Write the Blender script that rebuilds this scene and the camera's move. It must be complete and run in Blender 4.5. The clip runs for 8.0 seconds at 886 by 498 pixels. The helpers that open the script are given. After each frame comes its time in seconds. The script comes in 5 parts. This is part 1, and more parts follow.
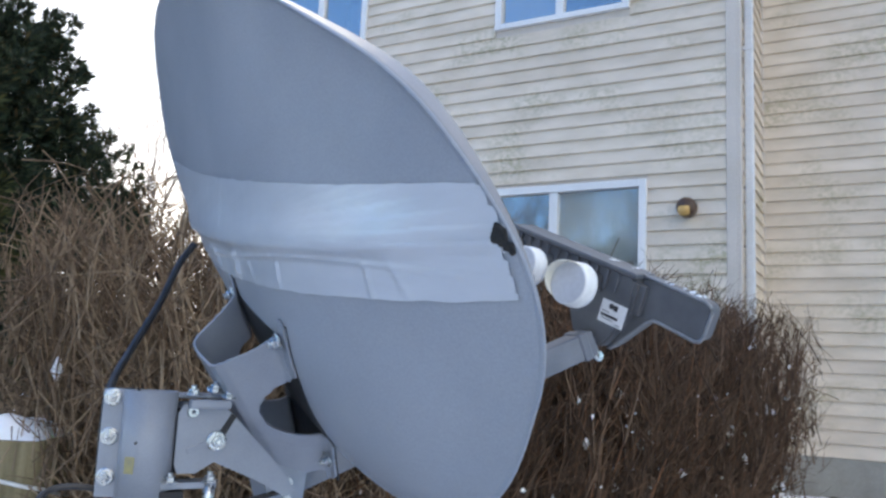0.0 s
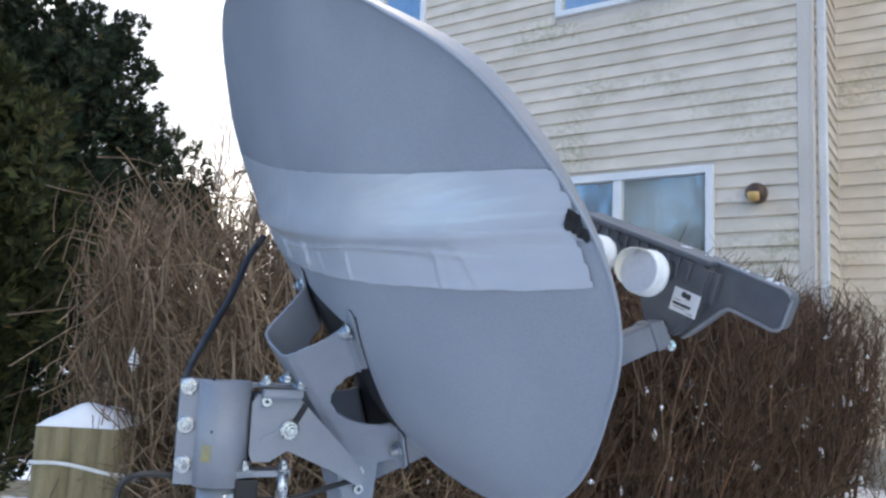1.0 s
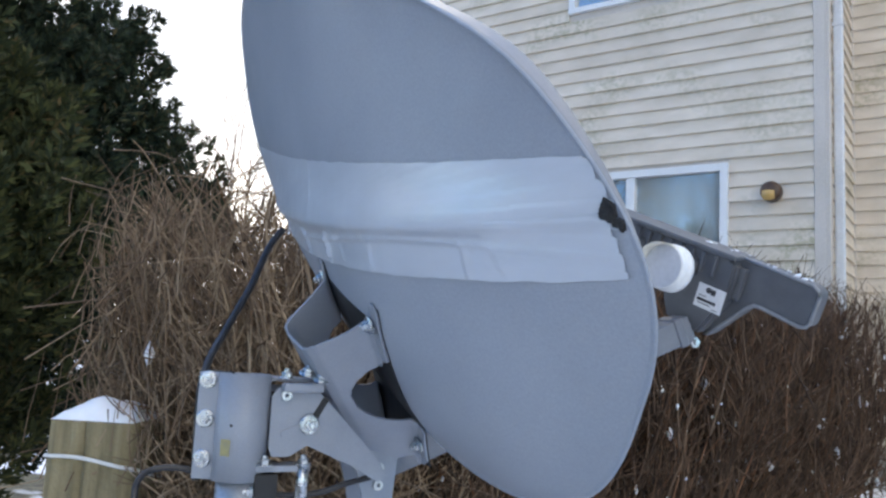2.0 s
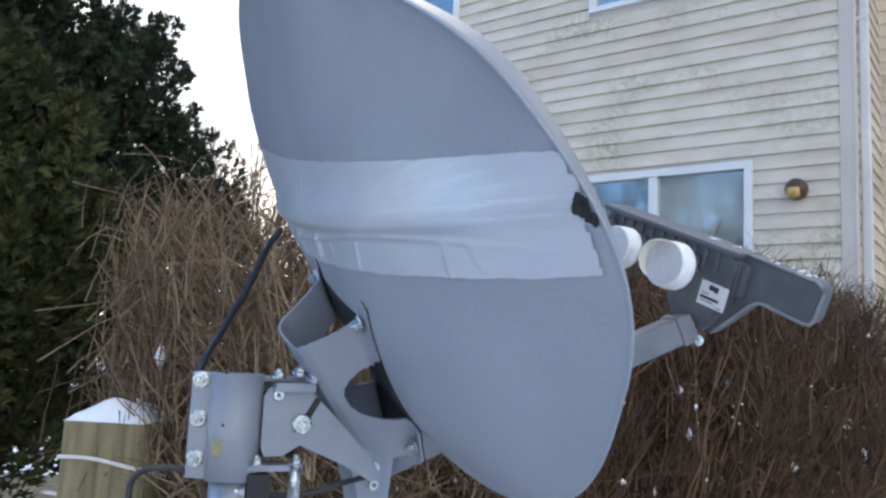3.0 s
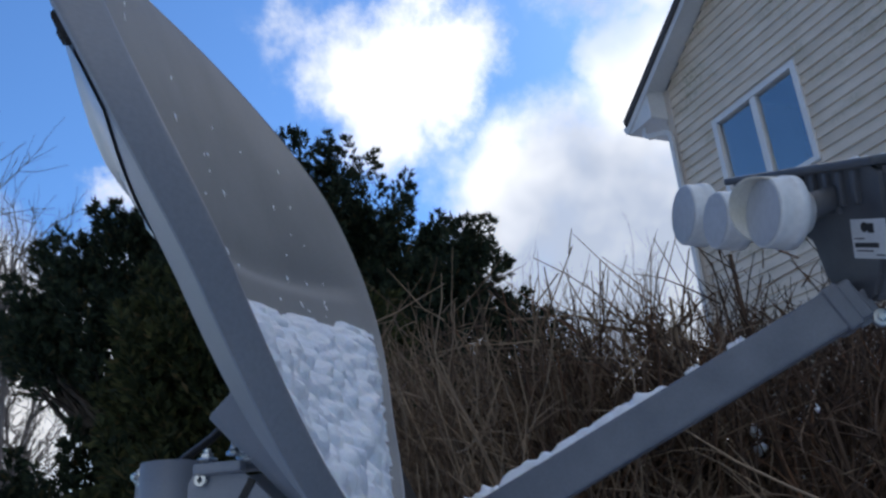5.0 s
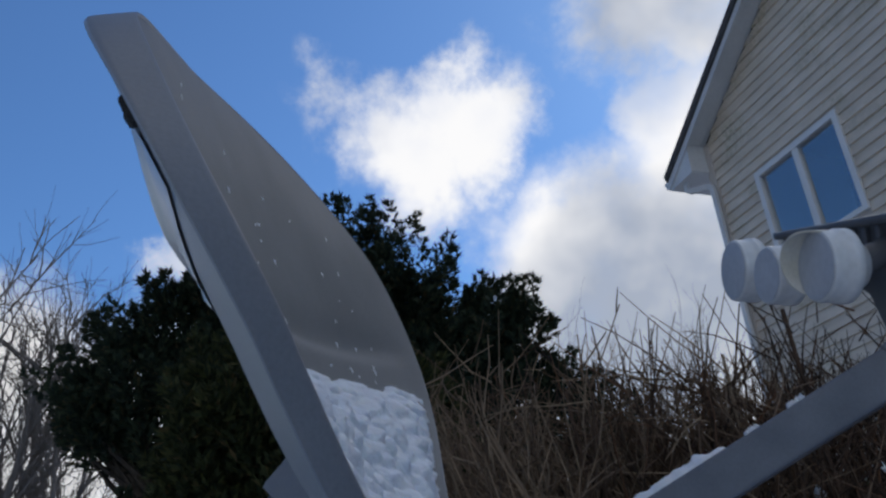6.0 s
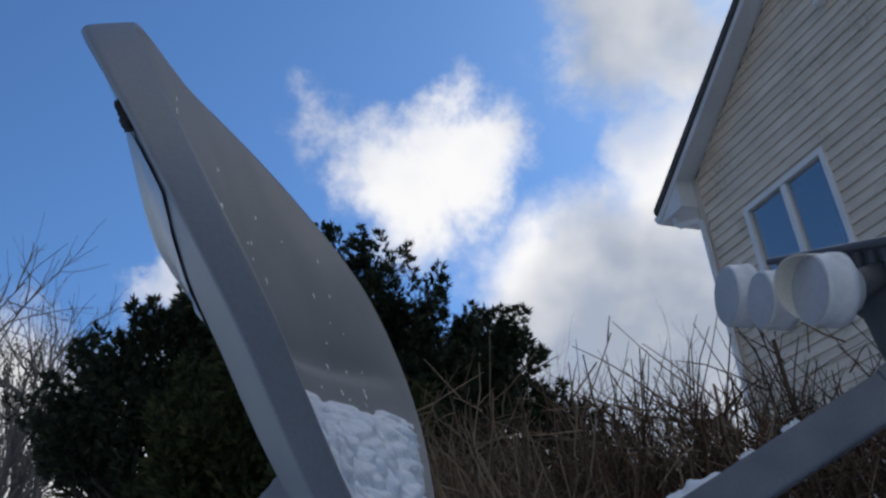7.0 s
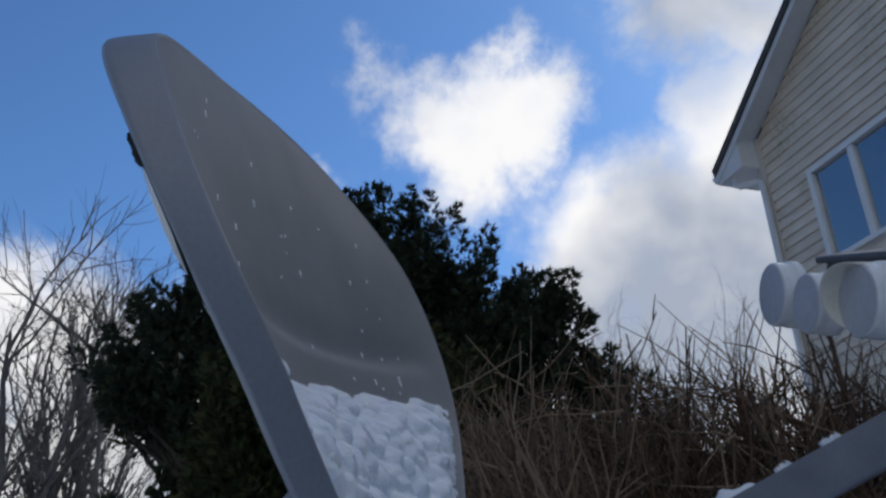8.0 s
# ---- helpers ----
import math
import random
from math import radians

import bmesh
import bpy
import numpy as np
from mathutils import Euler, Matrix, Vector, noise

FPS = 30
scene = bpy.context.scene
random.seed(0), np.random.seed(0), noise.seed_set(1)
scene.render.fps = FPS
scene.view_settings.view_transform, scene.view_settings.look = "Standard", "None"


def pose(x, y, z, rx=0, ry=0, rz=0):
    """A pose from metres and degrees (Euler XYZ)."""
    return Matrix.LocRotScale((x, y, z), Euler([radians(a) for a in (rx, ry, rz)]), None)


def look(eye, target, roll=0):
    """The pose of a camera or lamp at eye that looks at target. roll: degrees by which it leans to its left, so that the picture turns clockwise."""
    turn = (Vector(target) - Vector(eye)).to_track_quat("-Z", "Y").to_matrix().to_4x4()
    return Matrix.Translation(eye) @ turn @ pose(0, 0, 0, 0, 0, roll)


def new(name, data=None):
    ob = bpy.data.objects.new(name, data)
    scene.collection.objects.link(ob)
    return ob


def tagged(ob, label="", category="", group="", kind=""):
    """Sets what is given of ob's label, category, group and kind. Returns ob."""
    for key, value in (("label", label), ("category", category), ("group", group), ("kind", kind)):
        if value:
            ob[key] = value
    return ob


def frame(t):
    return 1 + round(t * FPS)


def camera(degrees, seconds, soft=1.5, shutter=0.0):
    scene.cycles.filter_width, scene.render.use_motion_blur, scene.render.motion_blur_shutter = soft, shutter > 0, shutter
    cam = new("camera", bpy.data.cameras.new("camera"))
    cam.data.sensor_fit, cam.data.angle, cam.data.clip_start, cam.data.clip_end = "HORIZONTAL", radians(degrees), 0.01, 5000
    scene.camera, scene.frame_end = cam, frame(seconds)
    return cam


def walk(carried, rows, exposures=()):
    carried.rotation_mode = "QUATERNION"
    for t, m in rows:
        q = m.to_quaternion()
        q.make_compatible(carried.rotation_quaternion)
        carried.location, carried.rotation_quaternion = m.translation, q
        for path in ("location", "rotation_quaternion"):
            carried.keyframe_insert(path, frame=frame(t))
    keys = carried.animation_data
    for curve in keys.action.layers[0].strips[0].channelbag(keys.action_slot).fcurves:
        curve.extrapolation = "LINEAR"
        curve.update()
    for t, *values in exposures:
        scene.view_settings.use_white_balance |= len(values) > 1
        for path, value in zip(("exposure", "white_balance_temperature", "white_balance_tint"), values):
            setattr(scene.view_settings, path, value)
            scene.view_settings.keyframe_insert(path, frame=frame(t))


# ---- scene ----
cam = camera(58.0, 8.0, soft=2.5, shutter=0.3)
PATH = [
    (0, (0.087, -0.125, 1.344), (-0.882, 1.601, 1.634), 2.7),
    (0.5, (0.091, -0.12, 1.345), (-0.978, 1.552, 1.597), 3.0),
    (1, (0.076, -0.122, 1.343), (-1.025, 1.528, 1.603), 2.6),
    (1.5, (0.064, -0.119, 1.343), (-1.05, 1.521, 1.602), 3.1),
    (2, (0.054, -0.115, 1.338), (-1.069, 1.521, 1.592), 3.0),
    (3.3, (0.113, -0.058, 1.336), (-1.121, 1.495, 1.593), 2.4),
    (3.5, (0.13, -0.005, 1.332), (-1.186, 1.477, 1.599), 1.4),
    (3.8, (0.125, 0.095, 1.339), (-1.271, 1.484, 1.688), 2.1),
    (4, (0.114, 0.19, 1.332), (-1.312, 1.539, 1.715), 3.2),
    (4.2, (0.111, 0.273, 1.32), (-1.397, 1.524, 1.721), 2.7),
    (4.3, (0.127, 0.302, 1.301), (-1.464, 1.426, 1.755), 2.2),
    (4.4, (0.122, 0.348, 1.286), (-1.519, 1.385, 1.767), 2.8),
    (4.5, (0.14, 0.378, 1.259), (-1.544, 1.268, 1.867), 3.5),
    (4.7, (0.167, 0.435, 1.219), (-1.537, 1.219, 1.915), 1.7),
    (5, (0.186, 0.464, 1.189), (-1.521, 1.197, 1.928), -4.6),
    (5.2, (0.172, 0.471, 1.193), (-1.533, 1.114, 2.017), -3.7),
    (6.3, (0.193, 0.454, 1.185), (-1.474, 1.086, 2.093), -5.3),
    (6.5, (0.185, 0.455, 1.182), (-1.465, 1.095, 2.112), -5.0),
    (7, (0.179, 0.456, 1.181), (-1.457, 1.096, 2.137), -4.8),
    (7.5, (0.188, 0.471, 1.178), (-1.464, 1.061, 2.139), -4.5),
    (8, (0.195, 0.474, 1.223), (-1.532, 0.999, 2.084), -1.8),
]
EXPOSURES = [(0.0, 1.07, 8100, 10), (3.5, 1.07, 8250, 10), (4.1, 1.03, 8250, 10), (4.5, 0.32, 7250, 10), (5.0, -0.55, 6800, 10), (6.3, -0.98, 7000, 10), (8.0, -0.98, 7000, 10)]
walk(cam, [(t, look(eye, target, roll)) for t, eye, target, roll in PATH], EXPOSURES)

# ---------------------------------------------------------------- sky and sun
SUN_DIR = Vector((-0.40, 0.62, 0.68)).normalized()
SUN_EL = math.asin(SUN_DIR.z)
SUN_ROT = math.atan2(SUN_DIR.x, SUN_DIR.y)


def make_world():
    world = bpy.data.worlds.new("sky")
    scene.world = world
    world.use_nodes = True
    nt = world.node_tree
    nt.nodes.clear()
    N, K = nt.nodes.new, nt.links.new
    out, bg = N("ShaderNodeOutputWorld"), N("ShaderNodeBackground")
    sky = N("ShaderNodeTexSky")
    sky.sky_type, sky.sun_disc = "NISHITA", False
    sky.sun_elevation, sky.sun_rotation = SUN_EL, SUN_ROT
    sky.air_density, sky.dust_density, sky.ozone_density = 1.0, 0.3, 2.0
    gain = N("ShaderNodeVectorMath")
    gain.operation = "MULTIPLY"
    gain.inputs[1].default_value = (0.100, 0.163, 0.235)
    K(sky.outputs[0], gain.inputs[0])
    co = N("ShaderNodeTexCoord")
    # cloud cover: broad masses in set directions, broken up by two noises
    warp = N("ShaderNodeTexNoise")
    warp.inputs["Scale"].default_value, warp.inputs["Detail"].default_value = 3.2, 7.0
    warp.inputs["Roughness"].default_value = 0.62
    K(co.outputs["Generated"], warp.inputs["Vector"])
    off = N("ShaderNodeVectorMath")
    off.operation = "MULTIPLY_ADD"
    off.inputs[1].default_value = (0.34, 0.34, 0.34)
    K(warp.outputs["Color"], off.inputs[0])
    K(co.outputs["Generated"], off.inputs[2])
    total = None
    masses = [((-0.79, 0.24, 0.56), 0.115, 1.0), ((-0.75, 0.34, 0.575), 0.10, 0.95), ((-0.745, 0.285, 0.61), 0.085, 0.95), ((-0.80, 0.52, 0.33), 0.22, 1.25), ((-0.56, 0.50, 0.665), 0.14, 1.1), ((-0.64, 0.55, 0.53), 0.10, 0.8),
              ((-0.93, -0.25, 0.31), 0.12, 1.0), ((-0.89, 0.03, 0.43), 0.075, 0.9), ((-0.75, 0.62, 0.22), 0.34, 1.4), ((-0.97, 0.10, 0.2), 0.22, 0.9), ((-0.96, -0.18, 0.18), 0.22, 1.0),
              # the last four masses are unseen, added to tune the ambient light
              ((0.2, 0.9, 0.35), 0.6, 1.0), ((0.8, -0.3, 0.4), 0.36, 1.0), ((0.2, 0.1, 0.97), 0.5, 0.9), ((0.65, -0.5, 0.6), 0.36, 1.0), ((0.5, -0.85, 0.12), 0.4, 0.9)]
    for way, size, weight in masses:
        v = Vector(way).normalized()
        d = N("ShaderNodeVectorMath")
        d.operation = "DISTANCE"
        d.inputs[1].default_value = (v.x + 0.17, v.y + 0.17, v.z + 0.17)
        K(off.outputs[0], d.inputs[0])
        m = N("ShaderNodeMapRange")
        m.interpolation_type = "SMOOTHSTEP"
        m.inputs["From Min"].default_value, m.inputs["From Max"].default_value = size * 1.35, size * 0.45
        m.inputs["To Max"].default_value = weight
        K(d.outputs["Value"], m.inputs["Value"])
        if total is None:
            total = m.outputs[0]
        else:
            a = N("ShaderNodeMath")
            a.operation = "MAXIMUM"
            K(total, a.inputs[0])
            K(m.outputs[0], a.inputs[1])
            total = a.outputs[0]
    wisp = N("ShaderNodeTexNoise")
    wisp.inputs["Scale"].default_value, wisp.inputs["Detail"].default_value = 5.0, 8.0
    K(co.outputs["Generated"], wisp.inputs["Vector"])
    mix = N("ShaderNodeMath")
    mix.operation = "MULTIPLY_ADD"
    mix.inputs[1].default_value, mix.inputs[2].default_value = 1.5, -0.87
    K(wisp.outputs[0], mix.inputs[0])
    add = N("ShaderNodeMath")
    add.operation = "ADD"
    add.use_clamp = True
    K(total, add.inputs[0])
    K(mix.outputs[0], add.inputs[1])
    ramp = N("ShaderNodeMapRange")
    ramp.interpolation_type = "SMOOTHSTEP"
    ramp.inputs["From Min"].default_value, ramp.inputs["From Max"].default_value = 0.10, 1.0
    K(add.outputs[0], ramp.inputs["Value"])
    # cloud shading: grey bellies, bright where thin or towards the sun
    belly = N("ShaderNodeTexNoise")
    belly.inputs["Scale"].default_value, belly.inputs["Detail"].default_value = 2.6, 5.0
    K(co.outputs["Generated"], belly.inputs["Vector"])
    tone = N("ShaderNodeValToRGB")
    tone.color_ramp.elements[0].position, tone.color_ramp.elements[1].position = 0.36, 0.54
    tone.color_ramp.elements[0].color = (0.60, 0.71, 0.93, 1)
    tone.color_ramp.elements[1].color = (1.50, 1.56, 1.68, 1)
    K(belly.outputs[0], tone.inputs[0])
    blend = N("ShaderNodeMix")
    blend.data_type = "RGBA"
    K(ramp.outputs[0], blend.inputs["Factor"])
    K(gain.outputs[0], blend.inputs["A"])
    K(tone.outputs[0], blend.inputs["B"])
    # the sky brightens towards the side where the sun stands
    face = N("ShaderNodeVectorMath")
    face.operation = "DOT_PRODUCT"
    face.inputs[1].default_value = Vector((-0.84, 0.50, 0.2)).normalized()
    K(co.outputs["Generated"], face.inputs[0])
    side = N("ShaderNodeMapRange")
    side.interpolation_type = "SMOOTHSTEP"
    side.inputs["From Min"].default_value, side.inputs["From Max"].default_value = -0.5, 0.95
    side.inputs["To Min"].default_value, side.inputs["To Max"].default_value = 0.92, 1.22
    K(face.outputs["Value"], side.inputs["Value"])
    K(side.outputs[0], bg.inputs["Strength"])
    K(blend.outputs["Result"], bg.inputs["Color"])
    K(bg.outputs[0], out.inputs[0])


make_world()
sun = new("sun", bpy.data.lights.new("sun", "SUN"))
sun.data.energy, sun.data.angle, sun.data.color = 0.6, radians(16), (1.0, 0.95, 0.88)
sun.matrix_world = look(SUN_DIR * 50, (0, 0, 0))

# ---------------------------------------------------------------- materials


def shader(name, rough=0.6, metal=0.0, spec=0.5):
    m = bpy.data.materials.new(name)
    m.use_nodes = True
    b = m.node_tree.nodes["Principled BSDF"]
    b.inputs["Roughness"].default_value, b.inputs["Metallic"].default_value = rough, metal
    b.inputs["Specular IOR Level"].default_value = spec
    return m, m.node_tree, b


def noise_node(nt, scale, detail=4.0, stretch=None, space="Object"):
    co = nt.nodes.new("ShaderNodeTexCoord")
    n = nt.nodes.new("ShaderNodeTexNoise")
    n.inputs["Scale"].default_value, n.inputs["Detail"].default_value = scale, detail
    if stretch:
        mp = nt.nodes.new("ShaderNodeMapping")
        mp.inputs["Scale"].default_value = stretch
        nt.links.new(co.outputs[space], mp.inputs[0])
        nt.links.new(mp.outputs[0], n.inputs["Vector"])
    else:
        nt.links.new(co.outputs[space], n.inputs["Vector"])
    return n.outputs[0]


def ramp_node(nt, fac, stops):
    r = nt.nodes.new("ShaderNodeValToRGB")
    e = r.color_ramp.elements
    while len(e) < len(stops):
        e.new(0.5)
    for k, (pos, col) in enumerate(stops):
        e[k].position, e[k].color = pos, (*col, 1)
    nt.links.new(fac, r.inputs[0])
    return r.outputs[0]


def mix_node(nt, fac, a, b, mode="MIX"):
    m = nt.nodes.new("ShaderNodeMix")
    m.data_type, m.blend_type = "RGBA", mode
    for sock, v in (("Factor", fac), ("A", a), ("B", b)):
        if isinstance(v, bpy.types.NodeSocket):
            nt.links.new(v, m.inputs[sock])
        else:
            m.inputs[sock].default_value = v if sock == "Factor" else (*v, 1)
    return m.outputs["Result"]


def bump_node(nt, b, height, strength, distance=0.002):
    n = nt.nodes.new("ShaderNodeBump")
    n.inputs["Strength"].default_value, n.inputs["Distance"].default_value = strength, distance
    nt.links.new(height, n.inputs["Height"])
    nt.links.new(n.outputs[0], b.inputs["Normal"])


def mottled(name, stops, scale, rough=0.6, metal=0.0, bump=0.2, fine=None, dist=0.002, spec=0.5, stretch=None, rough_var=0.0, space="Object"):
    """A surface that varies in colour at one scale and in grain at a finer one."""
    m, nt, b = shader(name, rough, metal, spec)
    c = ramp_node(nt, noise_node(nt, scale, 5.0, stretch, space), stops)
    g = noise_node(nt, fine or scale * 9, 3.0, None, space)
    c = mix_node(nt, 0.18, c, ramp_node(nt, g, [(0.3, (0.35, 0.35, 0.35)), (0.7, (1, 1, 1))]), "MULTIPLY")
    nt.links.new(c, b.inputs["Base Color"])
    if rough_var:
        mr = nt.nodes.new("ShaderNodeMapRange")
        mr.inputs["To Min"].default_value, mr.inputs["To Max"].default_value = rough - rough_var, rough + rough_var
        nt.links.new(noise_node(nt, scale * 2.3, 4.0, None, space), mr.inputs[0])
        nt.links.new(mr.outputs[0], b.inputs["Roughness"])
    if bump:
        bump_node(nt, b, g, bump, dist)
    return m


DISH = mottled("grey dish paint", [(0.3, (0.275, 0.305, 0.355)), (0.7, (0.325, 0.355, 0.405))], 6, rough=0.42, bump=0.08, fine=420, dist=0.0006, rough_var=0.06)
# face and rim: the same dish paint, with their shade put into darker colours
DISH_FRONT_SHADED = mottled("dish paint darkened for the shaded face", [(0.3, (0.155, 0.16, 0.165)), (0.7, (0.195, 0.20, 0.205))], 7, rough=0.6, bump=0.1, fine=350, dist=0.0006, rough_var=0.06)
DISH_RIM_SHADED = mottled("dish paint darkened for the shaded rim", [(0.3, (0.20, 0.21, 0.235)), (0.7, (0.235, 0.247, 0.27))], 9, rough=0.5, bump=0.1, fine=380, dist=0.0006, rough_var=0.06)
BRACKET = mottled("grey powder coat", [(0.3, (0.245, 0.27, 0.315)), (0.7, (0.30, 0.325, 0.37))], 18, rough=0.42, bump=0.12, fine=600, dist=0.0005, rough_var=0.06)
PLASTIC = mottled("dark grey plastic", [(0.3, (0.085, 0.09, 0.10)), (0.7, (0.125, 0.13, 0.14))], 22, rough=0.45, bump=0.15, fine=500, dist=0.0005, rough_var=0.08)
WORN = mottled("worn plastic edge", [(0.3, (0.20, 0.21, 0.225)), (0.7, (0.30, 0.31, 0.32))], 60, rough=0.55, bump=0.1, fine=400, dist=0.0005)
ARM = mottled("grey arm paint", [(0.3, (0.125, 0.14, 0.17)), (0.7, (0.175, 0.19, 0.22))], 20, rough=0.42, bump=0.15, fine=400, dist=0.0005, rough_var=0.07)
CAP = mottled("white cap plastic", [(0.3, (0.78, 0.79, 0.78)), (0.7, (0.86, 0.86, 0.85))], 20, rough=0.4, bump=0.015, fine=120, dist=0.0003)
# cover faces point away from the sun; that shade is in this grey
CAP_FACE_SHADED = mottled("horn film greyed for shade", [(0.3, (0.55, 0.57, 0.60)), (0.7, (0.63, 0.64, 0.66))], 20, rough=0.35, bump=0.02, fine=150, dist=0.0003)
CAP_OLD = mottled("yellowed cap plastic", [(0.35, (0.74, 0.70, 0.58)), (0.65, (0.84, 0.82, 0.76))], 26, rough=0.42, bump=0.05, fine=300, dist=0.0004)
ZINC = mottled("zinc plated steel", [(0.3, (0.50, 0.53, 0.55)), (0.7, (0.72, 0.73, 0.72))], 70, rough=0.28, metal=1.0, bump=0.1, fine=900, dist=0.0003, rough_var=0.1)
GALV = mottled("galvanised tube", [(0.35, (0.46, 0.49, 0.52)), (0.65, (0.60, 0.62, 0.64))], 45, rough=0.42, metal=0.8, bump=0.1, fine=300, dist=0.0004, rough_var=0.1)
# real rubber, and the black that stands for shade in gaps and holes
RUBBER_SHADE = mottled("black rubber and painted shade", [(0.3, (0.010, 0.010, 0.011)), (0.7, (0.018, 0.018, 0.020))], 40, rough=0.6, bump=0.2, fine=400, dist=0.0005)
CABLE = mottled("black cable jacket", [(0.3, (0.014, 0.014, 0.016)), (0.7, (0.024, 0.024, 0.028))], 60, rough=0.38, bump=0.05)
TORN = mottled("torn black fibre", [(0.35, (0.006, 0.006, 0.007)), (0.7, (0.03, 0.03, 0.032))], 90, rough=0.75, bump=0.9, fine=260, dist=0.004)
PAPER = mottled("white sticker", [(0.3, (0.72, 0.73, 0.74)), (0.7, (0.80, 0.80, 0.80))], 30, rough=0.5, bump=0.05)
INK = mottled("printed ink", [(0.3, (0.02, 0.02, 0.025)), (0.7, (0.04, 0.04, 0.045))], 50, rough=0.5, bump=0.0)
YELLOW = mottled("faded yellow mark", [(0.35, (0.27, 0.25, 0.16)), (0.65, (0.36, 0.31, 0.14))], 160, rough=0.55, bump=0.1)
WHITE_TRIM = mottled("white vinyl trim", [(0.3, (0.70, 0.71, 0.72)), (0.75, (0.80, 0.80, 0.80))], 2.2, rough=0.4, bump=0.05, fine=60)
GUTTER = mottled("white aluminium", [(0.3, (0.60, 0.61, 0.62)), (0.7, (0.72, 0.72, 0.72))], 2.0, rough=0.4, bump=0.05, fine=40)
CORNER = mottled("tan corner trim", [(0.3, (0.55, 0.49, 0.43)), (0.7, (0.63, 0.56, 0.50))], 1.6, rough=0.55, bump=0.05, fine=60)
ROOFING = mottled("dark shingle", [(0.3, (0.035, 0.034, 0.034)), (0.7, (0.075, 0.07, 0.068))], 9, rough=0.85, bump=0.5, fine=90, dist=0.006)
CONCRETE = mottled("concrete", [(0.3, (0.24, 0.23, 0.21)), (0.7, (0.34, 0.33, 0.30))], 3.0, rough=0.85, bump=0.4, fine=45, dist=0.004)
# the room's lack of light is put into this near-black colour
DARKROOM = mottled("room colour darkened for dimness", [(0.3, (0.05, 0.05, 0.055)), (0.7, (0.08, 0.08, 0.085))], 2.0, rough=0.9, bump=0.0)
CURTAIN = mottled("pale curtain", [(0.3, (0.78, 0.83, 0.82)), (0.7, (0.88, 0.90, 0.89))], 4.0, rough=0.9, bump=0.2, fine=20, stretch=(6, 1, 0.4))
BLIND = mottled("closed window blind", [(0.3, (0.33, 0.33, 0.36)), (0.7, (0.40, 0.40, 0.43))], 5.0, rough=0.8, bump=0.1, fine=40)
BROWN = mottled("brown lamp metal", [(0.3, (0.05, 0.025, 0.015)), (0.7, (0.10, 0.05, 0.025))], 30, rough=0.45, bump=0.1)
AMBER, _nt, _b = shader("amber lamp glass", 0.25)
_b.inputs["Base Color"].default_value = (0.55, 0.33, 0.11, 1)
TIMBER = mottled("weathered timber", [(0.25, (0.13, 0.105, 0.055)), (0.5, (0.25, 0.20, 0.11)), (0.75, (0.34, 0.285, 0.17))], 9, rough=0.85, bump=0.7, fine=120, dist=0.004, stretch=(5, 5, 0.5))
STRING = mottled("white cord", [(0.3, (0.62, 0.62, 0.60)), (0.7, (0.75, 0.75, 0.73))], 60, rough=0.8, bump=0.2)
BARK = mottled("tree bark", [(0.3, (0.05, 0.038, 0.028)), (0.7, (0.11, 0.085, 0.065))], 14, rough=0.9, bump=0.8, fine=60, dist=0.01, stretch=(3, 3, 0.5))
BARE = mottled("bare branch bark", [(0.3, (0.15, 0.132, 0.12)), (0.7, (0.25, 0.22, 0.20))], 6, rough=0.9, bump=0.3, fine=60, dist=0.003)


def snow_material():
    m, nt, b = shader("snow", 0.55)
    c = ramp_node(nt, noise_node(nt, 25, 4), [(0.3, (0.80, 0.83, 0.88)), (0.7, (0.90, 0.91, 0.93))])
    nt.links.new(c, b.inputs["Base Color"])
    b.inputs["Subsurface Weight"].default_value = 0.25
    b.inputs["Subsurface Radius"].default_value = (0.006, 0.008, 0.010)
    bump_node(nt, b, noise_node(nt, 260, 5), 0.5, 0.003)
    return m


def tape_material():
    m, nt, b = shader("silver duct tape", 0.30, 0.15)
    c = ramp_node(nt, noise_node(nt, 9, 4, (1, 1, 3)), [(0.3, (0.46, 0.50, 0.56)), (0.7, (0.53, 0.57, 0.63))])
    nt.links.new(c, b.inputs["Base Color"])
    w = noise_node(nt, 26, 3, (1.0, 1.0, 2.2))
    bump_node(nt, b, w, 0.14, 0.004)
    return m


def twig_material(name, stops):
    m, nt, b = shader(name, 0.85, 0.0, 0.3)
    g = nt.nodes.new("ShaderNodeNewGeometry")
    c = ramp_node(nt, g.outputs["Random Per Island"], stops)
    c = mix_node(nt, 0.35, c, ramp_node(nt, noise_node(nt, 30, 3), [(0.3, (0.3, 0.3, 0.3)), (0.7, (1, 1, 1))]), "MULTIPLY")
    nt.links.new(c, b.inputs["Base Color"])
    return m


